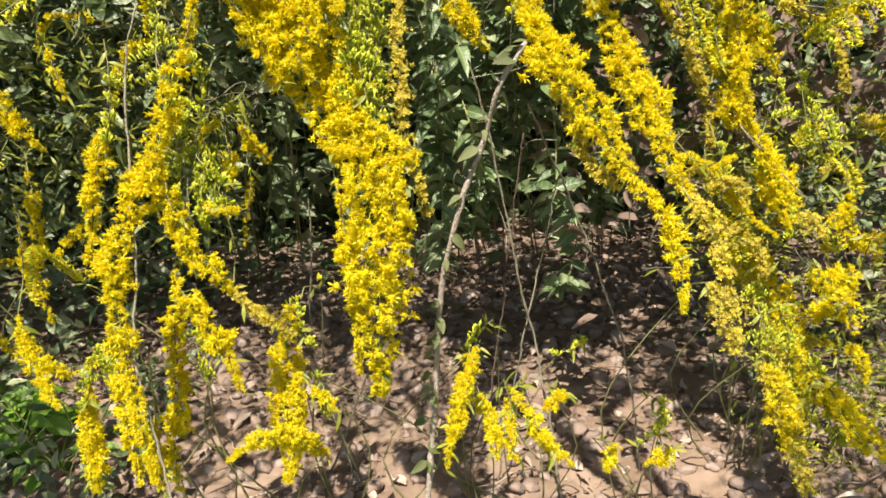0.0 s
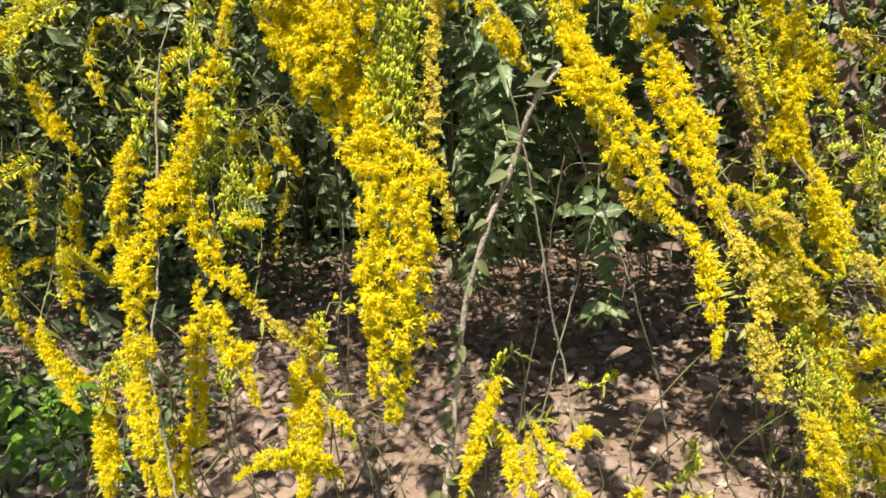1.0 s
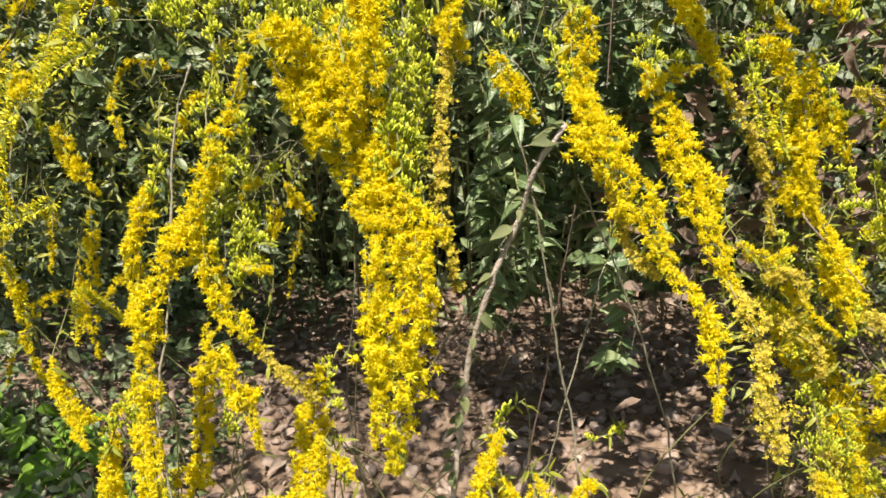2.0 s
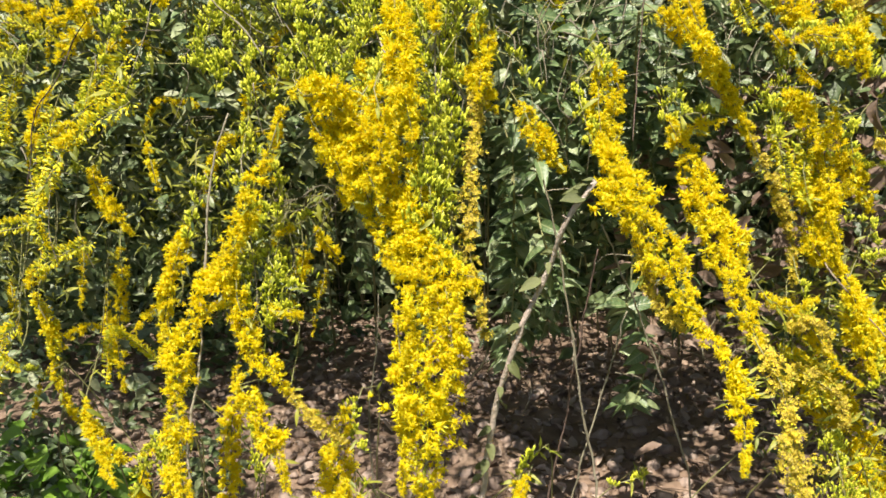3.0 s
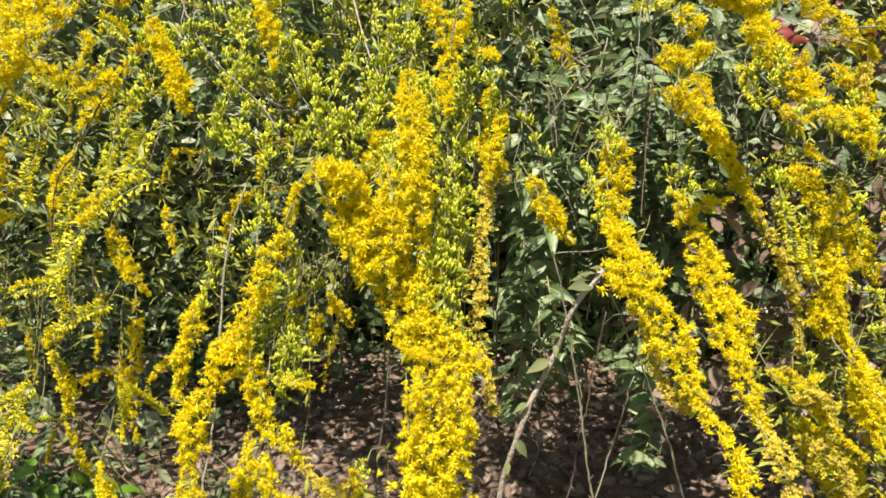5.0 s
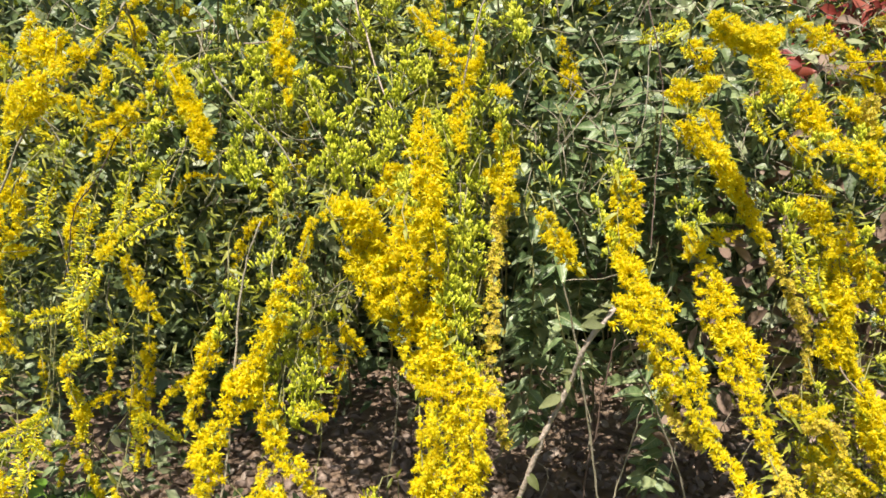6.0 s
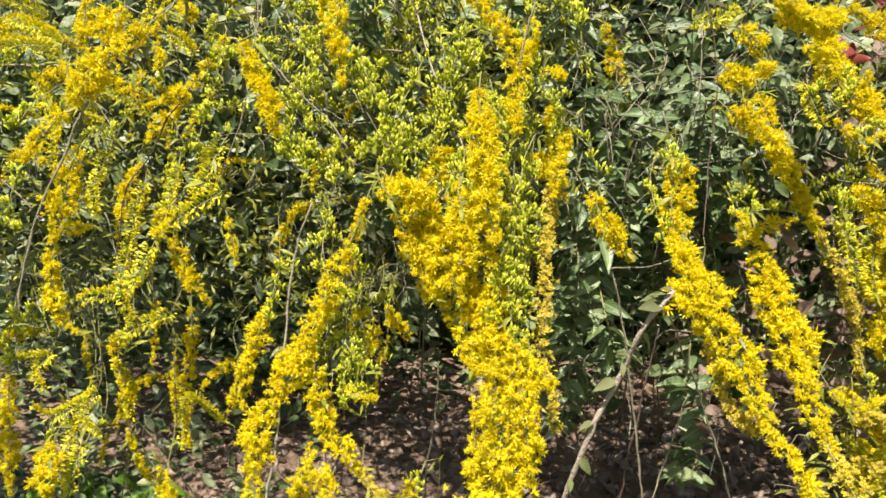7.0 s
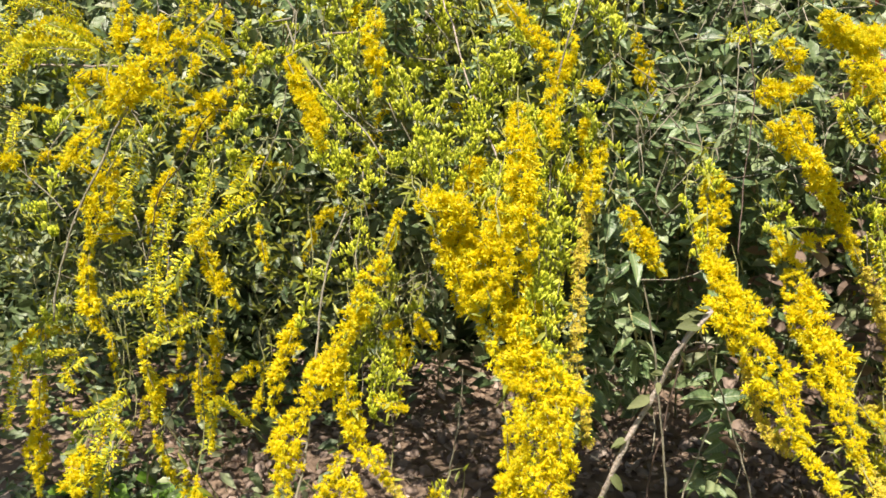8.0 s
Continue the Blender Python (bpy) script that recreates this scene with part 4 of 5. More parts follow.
spray('comb', 0.02, (-0.560, 0.740, 0.466), (-0.564, 0.730, 0.439), (-0.565, 0.720, 0.413))
spray('bloom', 0.028, (-0.714, 0.820, 0.512), (-0.708, 0.810, 0.468), (-0.707, 0.800, 0.420), (-0.698, 0.790, 0.365))
spray('bud', 0.026, (-0.716, 0.840, 0.588), (-0.719, 0.830, 0.557), (-0.708, 0.820, 0.524))
spray('bud', 0.026, (-0.703, 0.860, 0.591), (-0.710, 0.850, 0.567), (-0.715, 0.840, 0.555))
spray('bud', 0.03, (-0.552, 0.700, 0.851), (-0.565, 0.690, 0.834), (-0.571, 0.680, 0.817))
spray('bud', 0.038, (-0.605, 0.730, 0.778), (-0.606, 0.715, 0.749), (-0.591, 0.700, 0.712))
spray('bloom', 0.02, (-0.601, 0.860, 0.980), (-0.600, 0.850, 0.942), (-0.599, 0.840, 0.911))
spray('comb', 0.022, (-0.690, 0.840, 0.949), (-0.649, 0.830, 0.937), (-0.610, 0.820, 0.918))
spray('comb', 0.02, (-0.634, 0.800, 0.877), (-0.609, 0.790, 0.851), (-0.594, 0.780, 0.835))
spray('bloom', 0.016, (-0.516, 0.860, 0.917), (-0.505, 0.850, 0.903), (-0.506, 0.840, 0.887))
spray('bloom', 0.022, (-0.530, 0.950, 0.983), (-0.514, 0.940, 0.967), (-0.501, 0.930, 0.955))
spray('comb', 0.02, (-0.548, 0.950, 0.944), (-0.517, 0.935, 0.932), (-0.498, 0.920, 0.916))
spray('bud', 0.024, (-0.666, 0.970, 0.823), (-0.683, 0.955, 0.804), (-0.678, 0.940, 0.774))
spray('bud', 0.024, (-0.610, 0.950, 0.842), (-0.626, 0.940, 0.816), (-0.625, 0.930, 0.790))
spray('comb', 0.02, (-0.586, 0.860, 0.616), (-0.614, 0.850, 0.613), (-0.623, 0.840, 0.607))
bare_stem('grey', 0.0024, (-0.418, 0.720, 0.940), (-0.441, 0.718, 0.914), (-0.470, 0.716, 0.884), (-0.495, 0.713, 0.857), (-0.518, 0.711, 0.829), (-0.537, 0.709, 0.783), (-0.561, 0.707, 0.739), (-0.574, 0.704, 0.703), (-0.584, 0.702, 0.658), (-0.587, 0.700, 0.622))
bare_stem('dark', 0.0014, (-0.478, 0.890, 0.877), (-0.506, 0.884, 0.842), (-0.528, 0.878, 0.795), (-0.554, 0.872, 0.758), (-0.564, 0.866, 0.702), (-0.570, 0.860, 0.667))
bare_stem('grey', 0.0011, (-0.366, 0.770, 0.924), (-0.371, 0.760, 0.869), (-0.383, 0.750, 0.811), (-0.400, 0.740, 0.758), (-0.428, 0.730, 0.716))
bare_stem('grey', 0.0012, (-0.560, 0.850, 0.676), (-0.563, 0.845, 0.634), (-0.553, 0.840, 0.593))
bare_stem('grey', 0.0013, (-0.558, 0.740, 0.476), (-0.561, 0.735, 0.434), (-0.566, 0.730, 0.402))
spray('bloom', 0.022, (0.364, 1.050, 0.885), (0.393, 1.040, 0.857), (0.421, 1.030, 0.822))
spray('bloom', 0.018, (0.294, 1.030, 0.843), (0.315, 1.025, 0.818), (0.329, 1.020, 0.801))
spray('bloom', 0.018, (0.335, 1.020, 0.794), (0.340, 1.010, 0.774), (0.355, 1.000, 0.768))
spray('bloom', 0.022, (0.373, 1.000, 0.743), (0.362, 0.990, 0.717), (0.346, 0.980, 0.691))
spray('comb', 0.02, (0.255, 1.020, 0.882), (0.263, 1.010, 0.853), (0.273, 1.000, 0.833))
spray('bloom', 0.016, (0.343, 1.000, 0.740), (0.330, 0.990, 0.729), (0.325, 0.980, 0.718))
spray('bloom', 0.026, (0.363, 1.000, 0.688), (0.369, 0.990, 0.648), (0.367, 0.980, 0.608), (0.381, 0.970, 0.568))
spray('bloom', 0.022, (0.389, 0.980, 0.551), (0.396, 0.965, 0.521), (0.409, 0.950, 0.491))
spray('comb', 0.022, (0.305, 1.000, 0.715), (0.314, 0.990, 0.681), (0.320, 0.980, 0.648))
spray('comb', 0.02, (0.343, 1.000, 0.688), (0.336, 0.990, 0.654), (0.344, 0.980, 0.628))
spray('bud', 0.024, (0.398, 1.000, 0.731), (0.388, 0.990, 0.697), (0.393, 0.980, 0.664))
spray('bud', 0.022, (0.334, 0.980, 0.549), (0.347, 0.970, 0.509), (0.340, 0.960, 0.469))
spray('bloom', 0.02, (0.320, 0.970, 0.515), (0.354, 0.963, 0.469), (0.380, 0.957, 0.437), (0.412, 0.950, 0.413))
spray('bloom', 0.034, (-0.168, 0.735, 0.731), (-0.148, 0.723, 0.711), (-0.132, 0.712, 0.686), (-0.119, 0.700, 0.662))
spray('bloom', 0.024, (-0.198, 0.730, 0.761), (-0.177, 0.725, 0.762), (-0.154, 0.720, 0.760))
spray('bloom', 0.026, (-0.177, 0.750, 0.732), (-0.159, 0.735, 0.709), (-0.147, 0.720, 0.678))
spray('bud', 0.028, (-0.068, 0.760, 0.674), (-0.071, 0.745, 0.637), (-0.072, 0.730, 0.600))
spray('bud', 0.026, (-0.063, 0.750, 0.624), (-0.053, 0.735, 0.594), (-0.054, 0.720, 0.564))
spray('bloom', 0.022, (-0.077, 0.720, 0.626), (-0.060, 0.713, 0.600), (-0.045, 0.707, 0.581), (-0.029, 0.700, 0.595))
spray('bloom', 0.024, (-0.075, 0.710, 0.578), (-0.057, 0.700, 0.554), (-0.048, 0.690, 0.531))
spray('bloom', 0.022, (-0.031, 0.870, 0.826), (-0.036, 0.853, 0.804), (-0.041, 0.837, 0.777), (-0.042, 0.820, 0.754))
spray('bloom', 0.024, (0.184, 0.950, 0.871), (0.193, 0.940, 0.842), (0.203, 0.930, 0.822))
spray('bud', 0.026, (0.176, 0.930, 0.767), (0.166, 0.920, 0.745), (0.156, 0.910, 0.726))
spray('bud', 0.026, (0.075, 0.880, 0.816), (0.084, 0.870, 0.795), (0.094, 0.860, 0.771))
spray('bloom', 0.022, (-0.133, 0.740, 0.773), (-0.126, 0.730, 0.749), (-0.118, 0.720, 0.727))
spray('bud', 0.022, (-0.130, 0.760, 0.785), (-0.132, 0.750, 0.764), (-0.134, 0.740, 0.742))
spray('full', 0.03, (0.152, 0.740, 0.944), (0.178, 0.780, 0.933), (0.211, 0.820, 0.931), (0.242, 0.860, 0.946))
spray('bloom', 0.028, (-0.189, 0.800, 0.336), (-0.194, 0.793, 0.304), (-0.200, 0.787, 0.265), (-0.207, 0.780, 0.218))
spray('bloom', 0.022, (-0.421, 0.780, 0.352), (-0.422, 0.773, 0.307), (-0.429, 0.767, 0.261), (-0.428, 0.760, 0.221))
spray('bloom', 0.026, (-0.356, 0.730, 0.407), (-0.357, 0.727, 0.357), (-0.355, 0.723, 0.306), (-0.354, 0.720, 0.253))
spray('bud', 0.018, (-0.376, 0.800, 0.276), (-0.370, 0.790, 0.245), (-0.373, 0.780, 0.221))
spray('bud', 0.02, (-0.172, 0.820, 0.318), (-0.159, 0.810, 0.294), (-0.166, 0.800, 0.271))
spray('bloom', 0.016, (-0.178, 0.800, 0.314), (-0.155, 0.790, 0.301), (-0.144, 0.780, 0.292))
spray('bloom', 0.029, (-0.116, 0.765, 0.864), (-0.112, 0.751, 0.828), (-0.106, 0.738, 0.790), (-0.100, 0.724, 0.753), (-0.090, 0.710, 0.718))
spray('bloom', 0.019, (-0.171, 0.730, 0.758), (-0.147, 0.723, 0.739), (-0.126, 0.717, 0.716), (-0.110, 0.710, 0.690))
spray('bloom', 0.018, (-0.145, 0.740, 0.759), (-0.124, 0.725, 0.736), (-0.107, 0.710, 0.706))
bare_stem('grey', 0.0015, (-0.303, 0.804, 0.746), (-0.323, 0.795, 0.681), (-0.333, 0.787, 0.609), (-0.336, 0.766, 0.533), (-0.335, 0.751, 0.488), (-0.341, 0.732, 0.420), (-0.333, 0.719, 0.350))
bare_stem('woody', 0.0033, (0.073, 0.703, 0.684), (0.047, 0.707, 0.643), (0.027, 0.726, 0.592), (-0.005, 0.736, 0.504), (-0.022, 0.752, 0.438), (-0.035, 0.763, 0.344), (-0.054, 0.752, 0.222), leaf_count=34)
bare_stem('grey', 0.0016, (0.026, 0.924, 0.663), (0.044, 0.941, 0.579), (0.056, 0.957, 0.490), (0.073, 0.969, 0.381), (0.087, 0.986, 0.296), (0.105, 0.973, 0.182), (0.112, 0.968, 0.099))
bare_stem('grey', 0.0015, (0.100, 0.983, 0.601), (0.139, 1.034, 0.517), (0.179, 1.083, 0.425), (0.217, 1.096, 0.303), (0.245, 1.085, 0.204), (0.264, 1.091, 0.042))
bare_stem('grey', 0.0014, (0.140, 1.027, 0.480), (0.114, 1.035, 0.374), (0.088, 1.014, 0.283), (0.073, 1.024, 0.207))
bare_stem('grey', 0.0014, (-0.218, 1.132, 0.470), (-0.223, 1.113, 0.368), (-0.236, 1.114, 0.220), (-0.197, 1.108, 0.026))
bare_stem('grey', 0.0017, (-0.053, 0.812, 0.975), (-0.070, 0.812, 0.891), (-0.074, 0.813, 0.803), (-0.076, 0.833, 0.708))
bare_stem('dark', 0.0014, (0.093, 0.960, 0.996), (0.114, 0.948, 0.898), (0.111, 0.932, 0.800), (0.104, 0.887, 0.712))
bare_stem('grey', 0.0017, (-0.371, 0.851, 0.939), (-0.348, 0.834, 0.907), (-0.325, 0.819, 0.887), (-0.295, 0.813, 0.859), (-0.276, 0.804, 0.844), (-0.246, 0.789, 0.812))
bare_stem('woody', 0.0019, (-0.249, 0.937, 0.980), (-0.212, 0.898, 0.891), (-0.171, 0.859, 0.800))
bare_stem('woody', 0.0037, (-1.119, 1.259, 0.925), (-0.996, 1.283, 0.930), (-0.874, 1.306, 0.930))
bare_stem('woody', 0.0023, (-0.448, 1.055, 0.976), (-0.378, 1.069, 0.982), (-0.324, 1.079, 0.982))
bare_stem('dark', 0.0017, (0.437, 1.096, 0.750), (0.385, 1.085, 0.728), (0.326, 1.075, 0.720))
bare_stem('woody', 0.0017, (0.367, 0.978, 0.549), (0.401, 0.974, 0.508), (0.442, 0.969, 0.454))
bare_stem('grey', 0.0013, (-0.279, 0.908, 0.630), (-0.250, 0.930, 0.644), (-0.226, 0.945, 0.621))
bare_stem('grey', 0.0013, (-0.272, 0.906, 0.613), (-0.247, 0.941, 0.618), (-0.223, 0.978, 0.635))
bare_stem('grey', 0.0014, (-0.017, 1.097, 0.634), (0.026, 1.104, 0.641), (0.089, 1.114, 0.646))
bare_stem('grey', 0.0017, (-0.045, 0.992, 0.423), (-0.081, 1.035, 0.349), (-0.107, 1.052, 0.290))
bare_stem('dark', 0.0015, (0.106, 1.098, 0.551), (0.093, 1.112, 0.473), (0.079, 1.123, 0.375))
bare_stem('grey', 0.0015, (0.091, 0.925, 0.688), (0.132, 0.953, 0.623), (0.169, 0.980, 0.554))
bare_stem('grey', 0.0012, (0.123, 0.951, 0.813), (0.127, 0.958, 0.853), (0.136, 1.001, 0.914))

leafy_stem((-0.032, 1.335, 0.310), (-0.014, 1.246, 0.503), (0.003, 1.181, 0.656), (0.020, 1.171, 0.761))
leafy_stem((0.038, 1.417, 0.352), (0.060, 1.332, 0.566), (0.057, 1.292, 0.707), (0.066, 1.283, 0.827))
leafy_stem((0.126, 1.398, 0.515), (0.108, 1.327, 0.668), (0.079, 1.312, 0.799), (0.081, 1.331, 0.919))
leafy_stem((0.016, 1.339, 0.661), (-0.012, 1.325, 0.796), (-0.009, 1.345, 0.918), (-0.024, 1.389, 1.015))
leafy_stem((0.122, 1.302, 0.691), (0.132, 1.265, 0.829), (0.113, 1.309, 0.936), (0.120, 1.357, 1.030))
leafy_stem((0.234, 1.360, 0.533), (0.194, 1.316, 0.693), (0.192, 1.303, 0.804), (0.169, 1.313, 0.893))
leafy_stem((-0.034, 1.308, 0.525), (-0.023, 1.270, 0.659), (-0.047, 1.281, 0.759), (-0.033, 1.330, 0.852))
leafy_stem((0.175, 1.326, 0.396), (0.165, 1.227, 0.559), (0.125, 1.175, 0.664), (0.101, 1.149, 0.725))
leafy_stem((0.274, 1.404, 0.379), (0.278, 1.378, 0.591), (0.255, 1.361, 0.709), (0.279, 1.378, 0.785))
leafy_stem((0.092, 1.496, 0.398), (0.049, 1.483, 0.556), (0.071, 1.513, 0.717), (0.042, 1.565, 0.877))
leafy_stem((0.233, 1.524, 0.402), (0.194, 1.520, 0.613), (0.218, 1.547, 0.753), (0.191, 1.603, 0.936))
leafy_stem((-0.002, 1.467, 0.330), (-0.033, 1.486, 0.482), (-0.063, 1.505, 0.634), (-0.060, 1.527, 0.765))
leafy_stem((0.263, 1.289, 0.824), (0.284, 1.307, 0.912), (0.260, 1.348, 1.003), (0.301, 1.397, 1.063))
leafy_stem((-0.123, 1.277, 0.821), (-0.090, 1.265, 0.903), (-0.115, 1.307, 0.996), (-0.092, 1.352, 1.057))
leafy_stem((-0.241, 1.194, 0.827), (-0.233, 1.181, 0.930), (-0.203, 1.195, 0.982), (-0.227, 1.230, 1.038))
leafy_stem((-0.319, 1.132, 0.917), (-0.338, 1.137, 0.975), (-0.324, 1.180, 1.030))
leafy_stem((0.025, 1.298, 0.780), (0.047, 1.356, 0.920), (0.100, 1.415, 1.029))
leafy_stem((-0.510, 1.167, 0.977), (-0.507, 1.208, 1.035), (-0.541, 1.197, 1.007))
leafy_stem((0.245, 1.404, 0.604), (0.309, 1.430, 0.685), (0.354, 1.449, 0.755))
leafy_stem((-0.017, 1.162, 0.561), (-0.016, 1.118, 0.673), (-0.014, 1.102, 0.756), (-0.021, 1.110, 0.819))
leafy_stem((0.063, 1.227, 0.679), (0.029, 1.172, 0.761), (0.031, 1.154, 0.836), (0.012, 1.158, 0.884))
leafy_stem((0.095, 1.185, 0.763), (0.078, 1.164, 0.845), (0.091, 1.177, 0.910), (0.067, 1.212, 0.961))
leafy_stem((0.159, 1.202, 0.789), (0.158, 1.182, 0.863), (0.134, 1.221, 0.938), (0.152, 1.264, 0.992))
leafy_stem((0.218, 1.260, 0.701), (0.199, 1.237, 0.772), (0.220, 1.253, 0.841))
leafy_stem((-0.121, 1.170, 0.923), (-0.130, 1.145, 0.969), (-0.110, 1.188, 1.022))
leafy_stem((-0.055, 1.213, 0.918), (-0.042, 1.195, 0.983), (-0.062, 1.231, 1.037))
leafy_stem((-0.315, 1.047, 0.964), (-0.302, 1.055, 0.995), (-0.341, 1.081, 1.014))
leafy_stem((0.183, 1.303, 0.243), (0.194, 1.202, 0.368), (0.148, 1.116, 0.467))
leafy_stem((0.046, 1.163, 0.495), (0.018, 1.085, 0.615), (0.020, 1.065, 0.683))


# ---- the tangle behind ----
def arch(lo, hi, lean, length):
    """Four points of a small spray that arches out and hangs over."""
    p = rng.uniform(lo, hi)
    n = rng.uniform(*length)
    w = np.array([lean + rng.normal(0, 0.35), -0.45 + rng.normal(0, 0.25), rng.uniform(-0.3, 0.35)])
    w = w / np.linalg.norm(w)
    a = p + w * n * 0.5
    return p, 0.5 * (p + a) + np.array([0, 0, 0.008]), a, a + (w * 0.35 + np.array([0, 0, -0.9])) * n * 0.4


def thicket(kinds, count, lo, hi, lean, length=(0.12, 0.28), width=(0.014, 0.03)):
    """Lesser sprays through the front of the bush, each a plant of its own."""
    for _ in range(count):
        spray(kinds[rng.integers(0, len(kinds))], rng.uniform(*width), *arch(lo, hi, lean, length), leafy=0.45)


def tangle(kind, count, lo, hi, lean, length=(0.12, 0.28), width=(0.014, 0.03), light=True):
    """The crowded sprays of the bush that are too many to tell apart: their flowers and their stems."""
    lots, stems, ns, base = [], [], [], 0
    for _ in range(count):
        p = arch(lo, hi, lean, length)
        lots += plume_meshes(kind, spline(p, 0.006), rng.uniform(*width), light)
        back = p[0] + np.array([rng.uniform(-0.05, 0.05), 0.2, -0.06])
        v, t = tube(spline([back, *p], 0.02), 0.0012, 0.0006, 4)
        stems.append(v), ns.append(t + base)
        base += len(v)
    vs, ts, ix, b = [], [], [], 0
    for me in lots:
        v, t, i = np.empty(len(me.vertices) * 3), np.empty(len(me.polygons) * 3, np.int32), np.empty(len(me.polygons), np.int32)
        me.vertices.foreach_get("co", v), me.polygons.foreach_get("vertices", t), me.polygons.foreach_get("material_index", i)
        vs.append(v.reshape(-1, 3)), ts.append(t.reshape(-1, 3) + b), ix.append(i)
        b += len(v) // 3
    mats = list(lots[0].materials)
    for me in lots:
        bpy.data.meshes.remove(me)
    vs.append(np.vstack(stems)), ts.append(np.vstack(ns) + b), ix.append(np.full(len(np.vstack(ns)), 3))
    tagged(new("goldenrod_tangle", mesh_of("goldenrod_tangle", np.vstack(vs), np.vstack(ts), mats + [STEM], np.concatenate(ix), smooth=False)), "crowded goldenrod sprays with buds and flowers in the bush", "goldenrod", kind="stuff")


# front of the bush
thicket(("bloom", "comb", "bloom"), 9, (-0.98, 0.92, 0.80), (-0.58, 1.06, 1.06), -0.5, (0.12, 0.22), (0.02, 0.028))
thicket(("comb", "bud", "comb"), 12, (-0.95, 1.0, 0.74), (-0.40, 1.12, 1.1), -0.4, (0.10, 0.2), (0.016, 0.026))
tangle("bud", 46, (-0.42, 0.86, 0.76), (-0.02, 1.05, 1.1), 0.0, (0.06, 0.14), (0.02, 0.034), False)
tangle("bloom", 9, (-0.42, 0.86, 0.76), (-0.02, 1.05, 1.1), 0.0, (0.06, 0.14), (0.016, 0.026), False)
tangle("bud", 20, (0.36, 0.98, 0.5), (0.85, 1.15, 1.1), 0.5, (0.07, 0.16), (0.016, 0.028), False)
tangle("bloom", 10, (0.36, 0.98, 0.5), (0.85, 1.15, 1.1), 0.5, (0.07, 0.16), (0.016, 0.026), False)
thicket(("bud", "bloom"), 8, (0.24, 0.92, 0.72), (0.38, 1.02, 0.92), 0.3, (0.06, 0.12), (0.02, 0.03))
thicket(("old", "comb", "old", "bud"), 22, (0.38, 0.97, 0.42), (0.82, 1.14, 0.98), 0.35, (0.08, 0.18), (0.014, 0.024))
# low right sprays; the duller petals among them stand in for shade
thicket(("dull", "old"), 7, (0.46, 0.95, 0.16), (0.62, 1.15, 0.40), 0.3, (0.07, 0.16), (0.018, 0.032))
# the next two stand left of the view, added to shade the soil
tangle("bloom", 8, (-1.3, 0.6, 0.55), (-0.78, 0.76, 1.05), -0.4, (0.12, 0.26), (0.02, 0.04))
tangle("bud", 8, (-1.3, 0.6, 0.55), (-0.78, 0.76, 1.05), -0.4, (0.12, 0.26), (0.02, 0.04))
thicket(("comb", "bud", "dull", "comb"), 6, (-1.05, 0.95, 0.34), (-0.48, 1.25, 0.62), -0.25, (0.14, 0.26), (0.014, 0.024))
# the next three lie right of the view, added to shade the right-hand soil
tangle("bloom", 6, (0.34, 0.30, 0.72), (0.62, 0.5, 1.05), 0.4, (0.1, 0.2), (0.018, 0.03))
tangle("bloom", 5, (0.46, 0.52, 0.4), (0.75, 0.72, 0.9), 0.4, (0.1, 0.2), (0.018, 0.03))
tangle("bud", 5, (0.46, 0.52, 0.4), (0.75, 0.72, 0.9), 0.4, (0.1, 0.2), (0.018, 0.03))
thicket(("bud", "old", "comb"), 9, (0.30, 0.96, 0.38), (0.46, 1.06, 0.56), 0.25, (0.06, 0.12), (0.02, 0.03))
# deeper
tangle("bloom", 16, (-1.4, 1.1, 0.68), (-0.35, 1.5, 1.35), -0.5, (0.14, 0.32), (0.013, 0.024))
tangle("bud", 50, (-1.4, 1.12, 0.68), (-0.35, 1.6, 1.3), -0.4, (0.10, 0.24), (0.018, 0.036))
tangle("bud", 70, (-0.5, 1.05, 0.82), (-0.03, 1.4, 1.3), 0.0, (0.08, 0.2), (0.02, 0.034))
tangle("bloom", 8, (-0.5, 1.05, 0.85), (-0.03, 1.4, 1.3), 0.0, (0.10, 0.22), (0.013, 0.022))
tangle("bud", 40, (0.42, 1.12, 0.42), (1.25, 1.7, 1.35), 0.5, (0.08, 0.2), (0.016, 0.03))
tangle("bloom", 34, (0.42, 1.12, 0.42), (1.25, 1.6, 1.35), 0.5, (0.10, 0.24), (0.011, 0.02))
tangle("bloom", 16, (0.0, 1.3, 1.08), (0.6, 1.8, 1.4), 0.3, (0.1, 0.24), (0.012, 0.02))
# unseen growth further left, added to block sun from the left ground
tangle("bud", 14, (-2.0, 0.75, 0.55), (-1.2, 1.3, 1.2), -0.4, (0.12, 0.28), (0.018, 0.036))


def foliage(name, template, mat, count, size, lo, hi, label, category, clumps=60, spread=0.12, up=(0, -0.5, 0.7)):
    """Many small leaves gathered in uneven clumps."""
    centre = rng.uniform(lo, hi, (clumps, 3))
    p = centre[rng.integers(0, clumps, count)] + rng.normal(0, spread, (count, 3))
    p[:, 2] = np.maximum(p[:, 2], 0.02)
    tv, tt, ti = template
    # leaf axis +y becomes the scatter axis +z, its face looks up and outward
    tpl = (tv[:, [0, 2, 1]], tt, ti)
    way = rng.normal(size=(count, 3)) * np.array([1, 0.8, 0.6]) + np.array([0, -0.1, -0.25])
    face = np.array(up) + rng.normal(0, 0.45, (count, 3))
    v, t, _ = scatter(tpl, p, way, rng.uniform(*size, count), spin=face)
    return tagged(new(name, mesh_of(name, v, t, [mat])), label, category, kind="stuff")


BROAD = leaf_template(1, 0.46, 0.14, 0.2, n=4)
